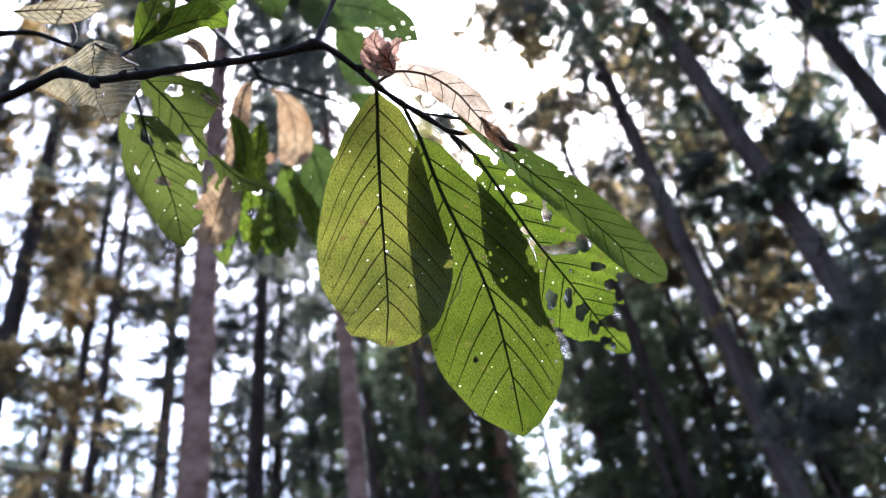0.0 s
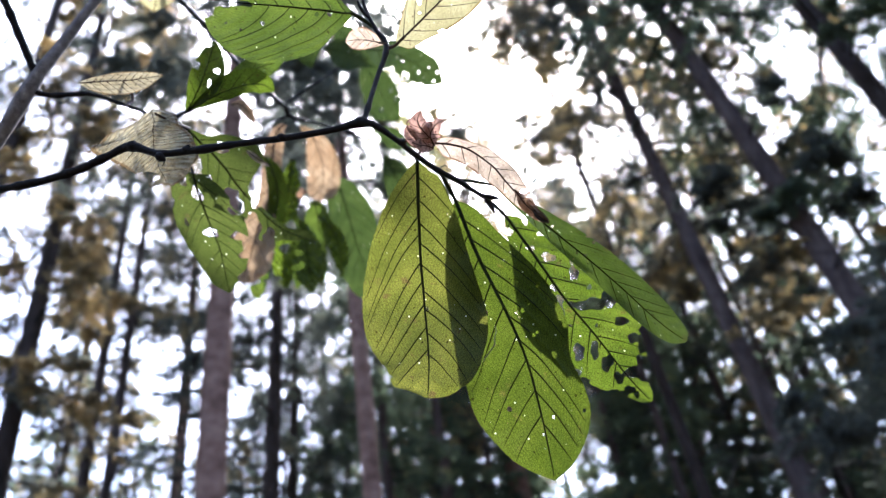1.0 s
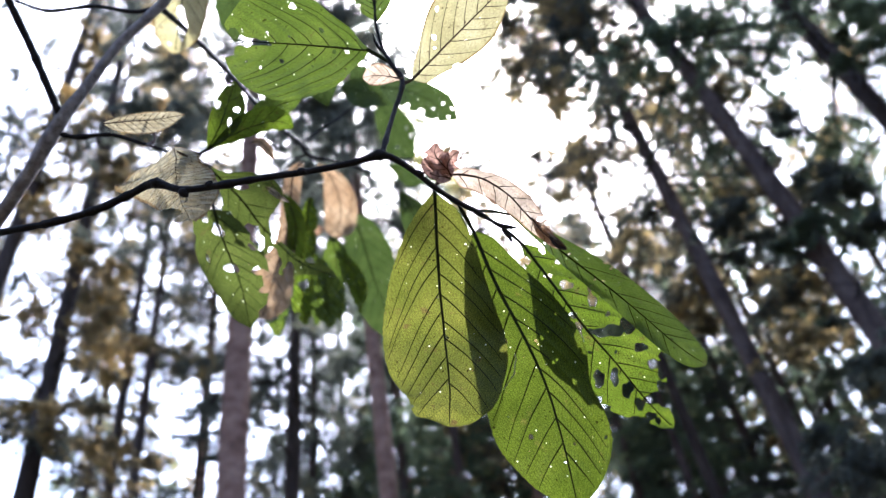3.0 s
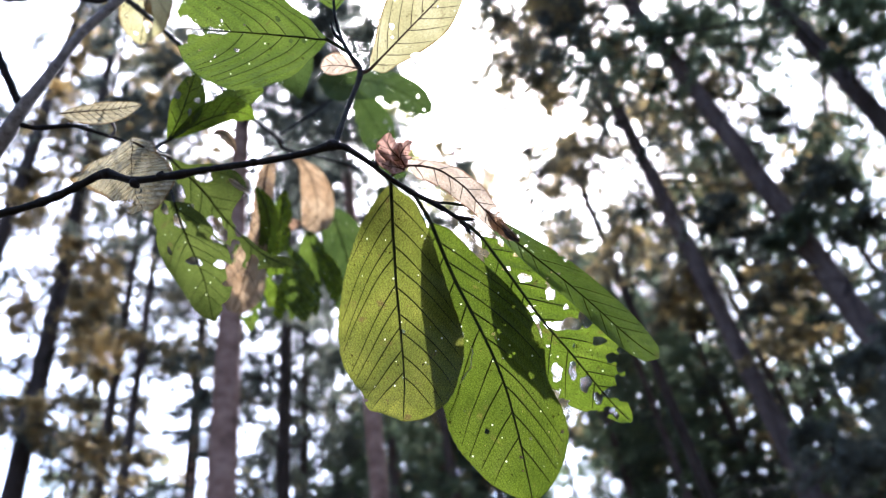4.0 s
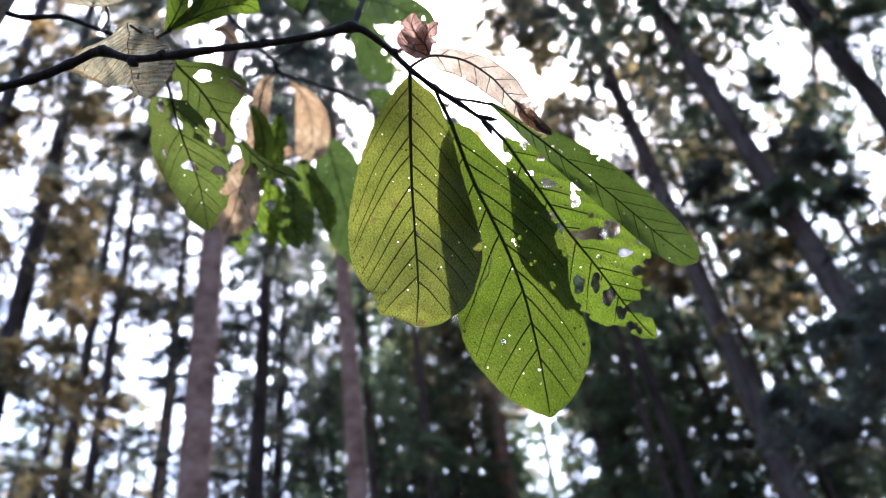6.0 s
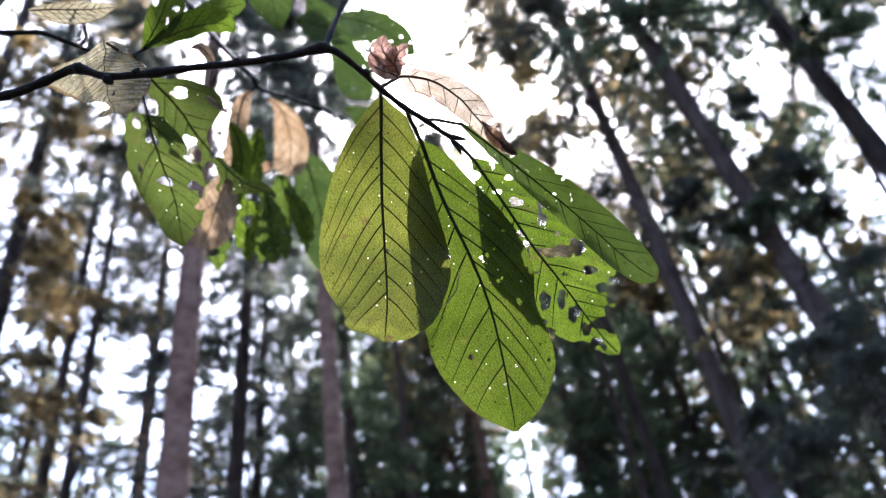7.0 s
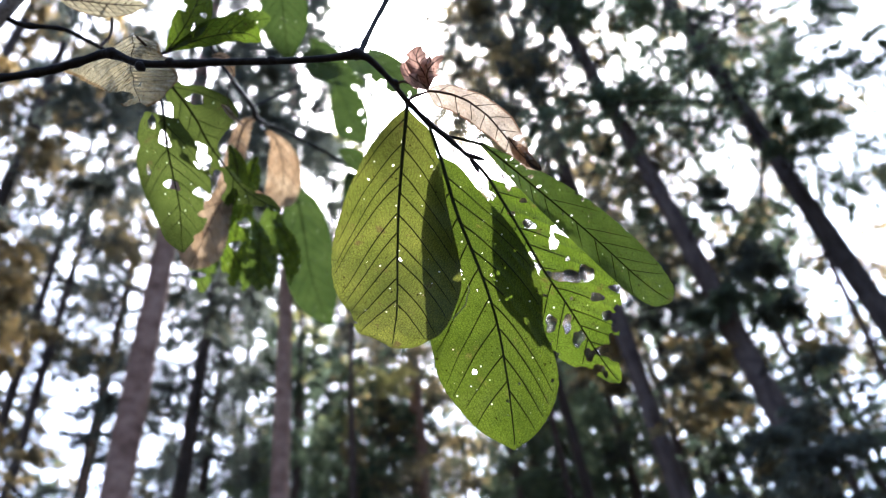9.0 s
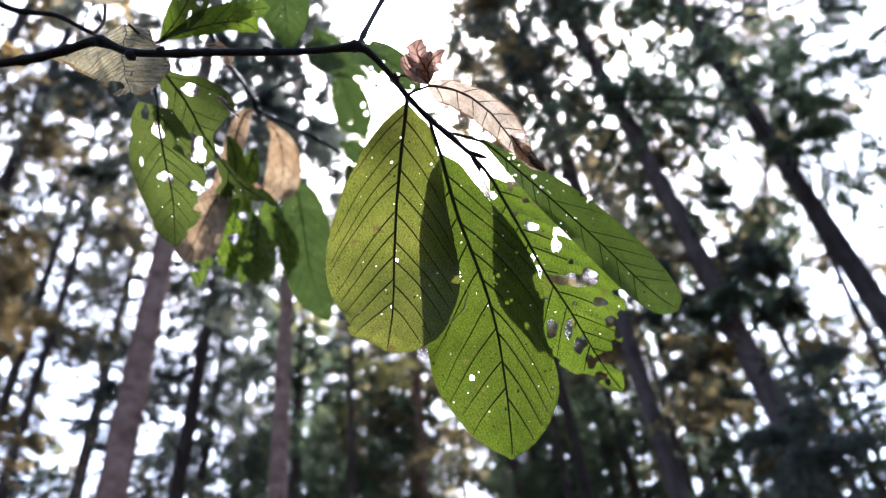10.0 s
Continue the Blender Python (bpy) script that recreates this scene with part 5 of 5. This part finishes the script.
# Boughs low on some trunks: from height, to height, boughs, reach, first and last angle.
LOW = {
    7: [(8.0, 11.0, 8, 1.2, 0.0, 6.283)],
    8: [(8.6, 10.4, 10, 1.0, 0.0, 6.283), (5.4, 6.8, 7, 2.0, 2.4, 4.6)],
    9: [(8.0, 11.0, 5, 1.5, 0.0, 6.283)],
    11: [(4.0, 8.0, 8, 1.8, 0.0, 6.283)],
}
for number, (x, y, lx, ly, r, high, h0, spread, boughs, sprays, bark, needles, dead) in enumerate(NEAR):
    conifer((x, y), (lx, ly), r, high, h0, spread, boughs, sprays, 0.076 if y < 14 and abs(x) > 2.5 else 0.09 if y < 14 else 0.115, bark, needles, 100 + number, dead, each_bough=True, low=LOW.get(number, ()))

# One slender broadleaf among them, its thin foliage turning yellow.
yellow = conifer((-0.95, 14.90), (0.0, 0.0), 0.09, 24, 13.5, 1.6, 50, 46, 0.10, BARK_GREY, NEEDLE_YELLOW, 160, 6, each_bough=True)
yellow.name = "broadleaf_tree"
tagged(yellow, "slender broadleaf tree with thin yellow-green foliage among conifers", "tree", "broadleaf trees of the wood")

# Trees further off, in four shapes, and lighter unseen ones round about.
kinds = [
    conifer((9.5, 20.0), (0.01, 0.0), 0.18, 24, 6.0, 2.6, 80, 34, 0.155, BARK_GREY, NEEDLE_GREEN, 201, 8),
    conifer((-14.0, 24.0), (-0.01, 0.01), 0.20, 24, 8.0, 2.2, 75, 32, 0.155, BARK, NEEDLE, 202, 12),
    conifer((12.0, 26.0), (0.0, 0.015), 0.18, 23, 5.0, 2.7, 80, 34, 0.155, BARK_DARK, NEEDLE_WARM, 203, 8),
    conifer((-8.0, 33.0), (0.01, 0.01), 0.22, 25, 9.0, 2.4, 75, 32, 0.155, BARK, NEEDLE, 204, 12),
    conifer((2.2, 27.0), (0.0, 0.01), 0.19, 23, 4.0, 2.8, 95, 38, 0.155, BARK_GREY, NEEDLE_GREEN, 205, 6),
]
MIDDLE = [
    (-2.4, 20.9, 0.92),
    (-1.2, 24.0, 0.98),
    (-0.2, 21.0, 0.85),
    (-3.7, 23.7, 0.95),
    (-1.8, 13.9, 0.71),
    (-1.9, 21.9, 0.80),
    (-5.8, 19.1, 0.60),
    (-4.2, 17.5, 0.60),
    (-7.8, 20.6, 0.62),
    (-2.3, 15.8, 0.71),
    (-1.1, 16.0, 0.69),
    (-0.8, 19.0, 0.78),
    (-0.1, 19.0, 0.77),
    (-3.6, 19.7, 0.76),
    (0.7, 22.0, 0.69),
    (2.2, 14.8, 0.60),
    (2.8, 13.7, 0.62),
    (4.5, 17.4, 0.69),
    (8.3, 20.4, 0.69),
    (7.5, 15.3, 0.55),
    (2.9, 18.8, 0.72),
    (4.3, 19.5, 0.85),
    (6.9, 23.0, 0.90),
    (5.3, 14.0, 0.72),
    (7.6, 17.4, 0.90),
    (-2.9, 23.8, 0.82),
    (-1.5, 19.9, 0.83),
    (-0.9, 26.0, 0.86),
    (0.2, 23.0, 0.80),
    (-2.6, 18.8, 0.80),
    (-4.3, 20.5, 0.72),
    (1.4, 30.0, 0.95),
    (4.5, 26.6, 0.95),
    (7.2, 20.8, 0.95),
    (-11.5, 25.5, 0.72),
    (-9.3, 28.5, 0.75),
    (-5.6, 25.4, 0.80),
    (-10.4, 17.1, 0.60),
    (-9.3, 10.4, 0.85),
    (-5.8, 29.4, 0.85),
    (4.6, 16.4, 0.75),
    (-14.3, 26.4, 0.75),
    (8.2, 14.9, 0.62),
    (3.0, 19.3, 0.80),
    (9.6, 13.2, 0.60),
    (10.8, 17.4, 0.78),
    (8.6, 10.9, 0.50),
    (12.2, 14.8, 0.72),
    (9.2, 16.4, 0.66),
    (6.6, 10.2, 0.34),
    (5.4, 11.2, 0.37),
    (8.0, 12.2, 0.46),
    (4.9, 12.4, 0.40),
    (7.4, 13.3, 0.52),
    (10.2, 11.6, 0.50),
    (7.0, 11.9, 0.66),
    (8.3, 13.6, 0.80),
    (-7.6, 24.2, 0.85),
    (-9.8, 22.1, 0.80),
    (-6.3, 21.8, 0.78),
    (-12.4, 21.0, 0.85),
    (-4.6, 27.5, 0.95),
    (-11.2, 30.5, 1.05),
    (-8.9, 18.9, 0.70),
    (3.3, 23.2, 0.95),
    (5.6, 21.4, 0.85),
    (3.5, 18.7, 0.90),
    (3.1, 14.7, 0.70),
    (4.2, 17.5, 0.85),
    (5.7, 21.3, 1.00),
    (4.6, 15.8, 0.77),
    (5.1, 23.4, 1.05),
    (4.2, 24.6, 1.10),
    (-1.6, 22.5, 1.05),
    (0.2, 24.5, 1.10),
]
rng = np.random.default_rng(77)
placed = [(9.5, 20.0), (-14.0, 24.0), (12.0, 26.0), (-8.0, 33.0)] + [(row[0], row[1]) for row in NEAR]
for number, (x, y, grown) in enumerate(MIDDLE):
    copy_thing(kinds[4 if grown < 0.78 else number % 4 if x < -1 else (0, 2)[number % 2]], pose(x, y, -0.1, 0, 0, rng.uniform(0, 360)) @ Matrix.Scale(grown, 4))
    placed.append((x, y))
count = 0
while count < 10:
    bearing, away = rng.uniform(-55, 55), rng.uniform(32, 55)
    x, y = away * math.sin(radians(bearing)), away * math.cos(radians(bearing))
    if any((x - a) ** 2 + (y - b) ** 2 < 8 for a, b in placed) or 2 < bearing < 9:
        continue
    placed.append((x, y))
    copy_thing(kinds[count % 4], pose(x, y, -0.1, 0, 0, rng.uniform(0, 360)))
    count += 1
# Out of view behind: added to close the wood and dim light from there.
plain = conifer((-6.0, -5.0), (0.01, 0.0), 0.2, 24, 3.5, 3.0, 70, 20, 0.36, BARK_DARK, NEEDLE, 301, 6)
placed.append((-6.0, -5.0))
# Four more beyond the right edge, added to block light from that side.
for x, y in ((9.2, 3.1), (11.3, 6.2), (8.1, 0.4), (13.1, 8.4)):
    copy_thing(plain, pose(x, y, -0.1, 0, 0, rng.uniform(0, 360)))
    placed.append((x, y))
count = 0
while count < 22:
    bearing, away = rng.uniform(58, 302), 5 + 27 * rng.random() ** 0.8
    x, y = away * math.sin(radians(bearing)), away * math.cos(radians(bearing))
    if any((x - a) ** 2 + (y - b) ** 2 < 4 for a, b in placed):
        continue
    placed.append((x, y))
    copy_thing(plain, pose(x, y, -0.1, 0, 0, rng.uniform(0, 360)) @ Matrix.Scale(rng.uniform(0.8, 1.1), 4))
    count += 1
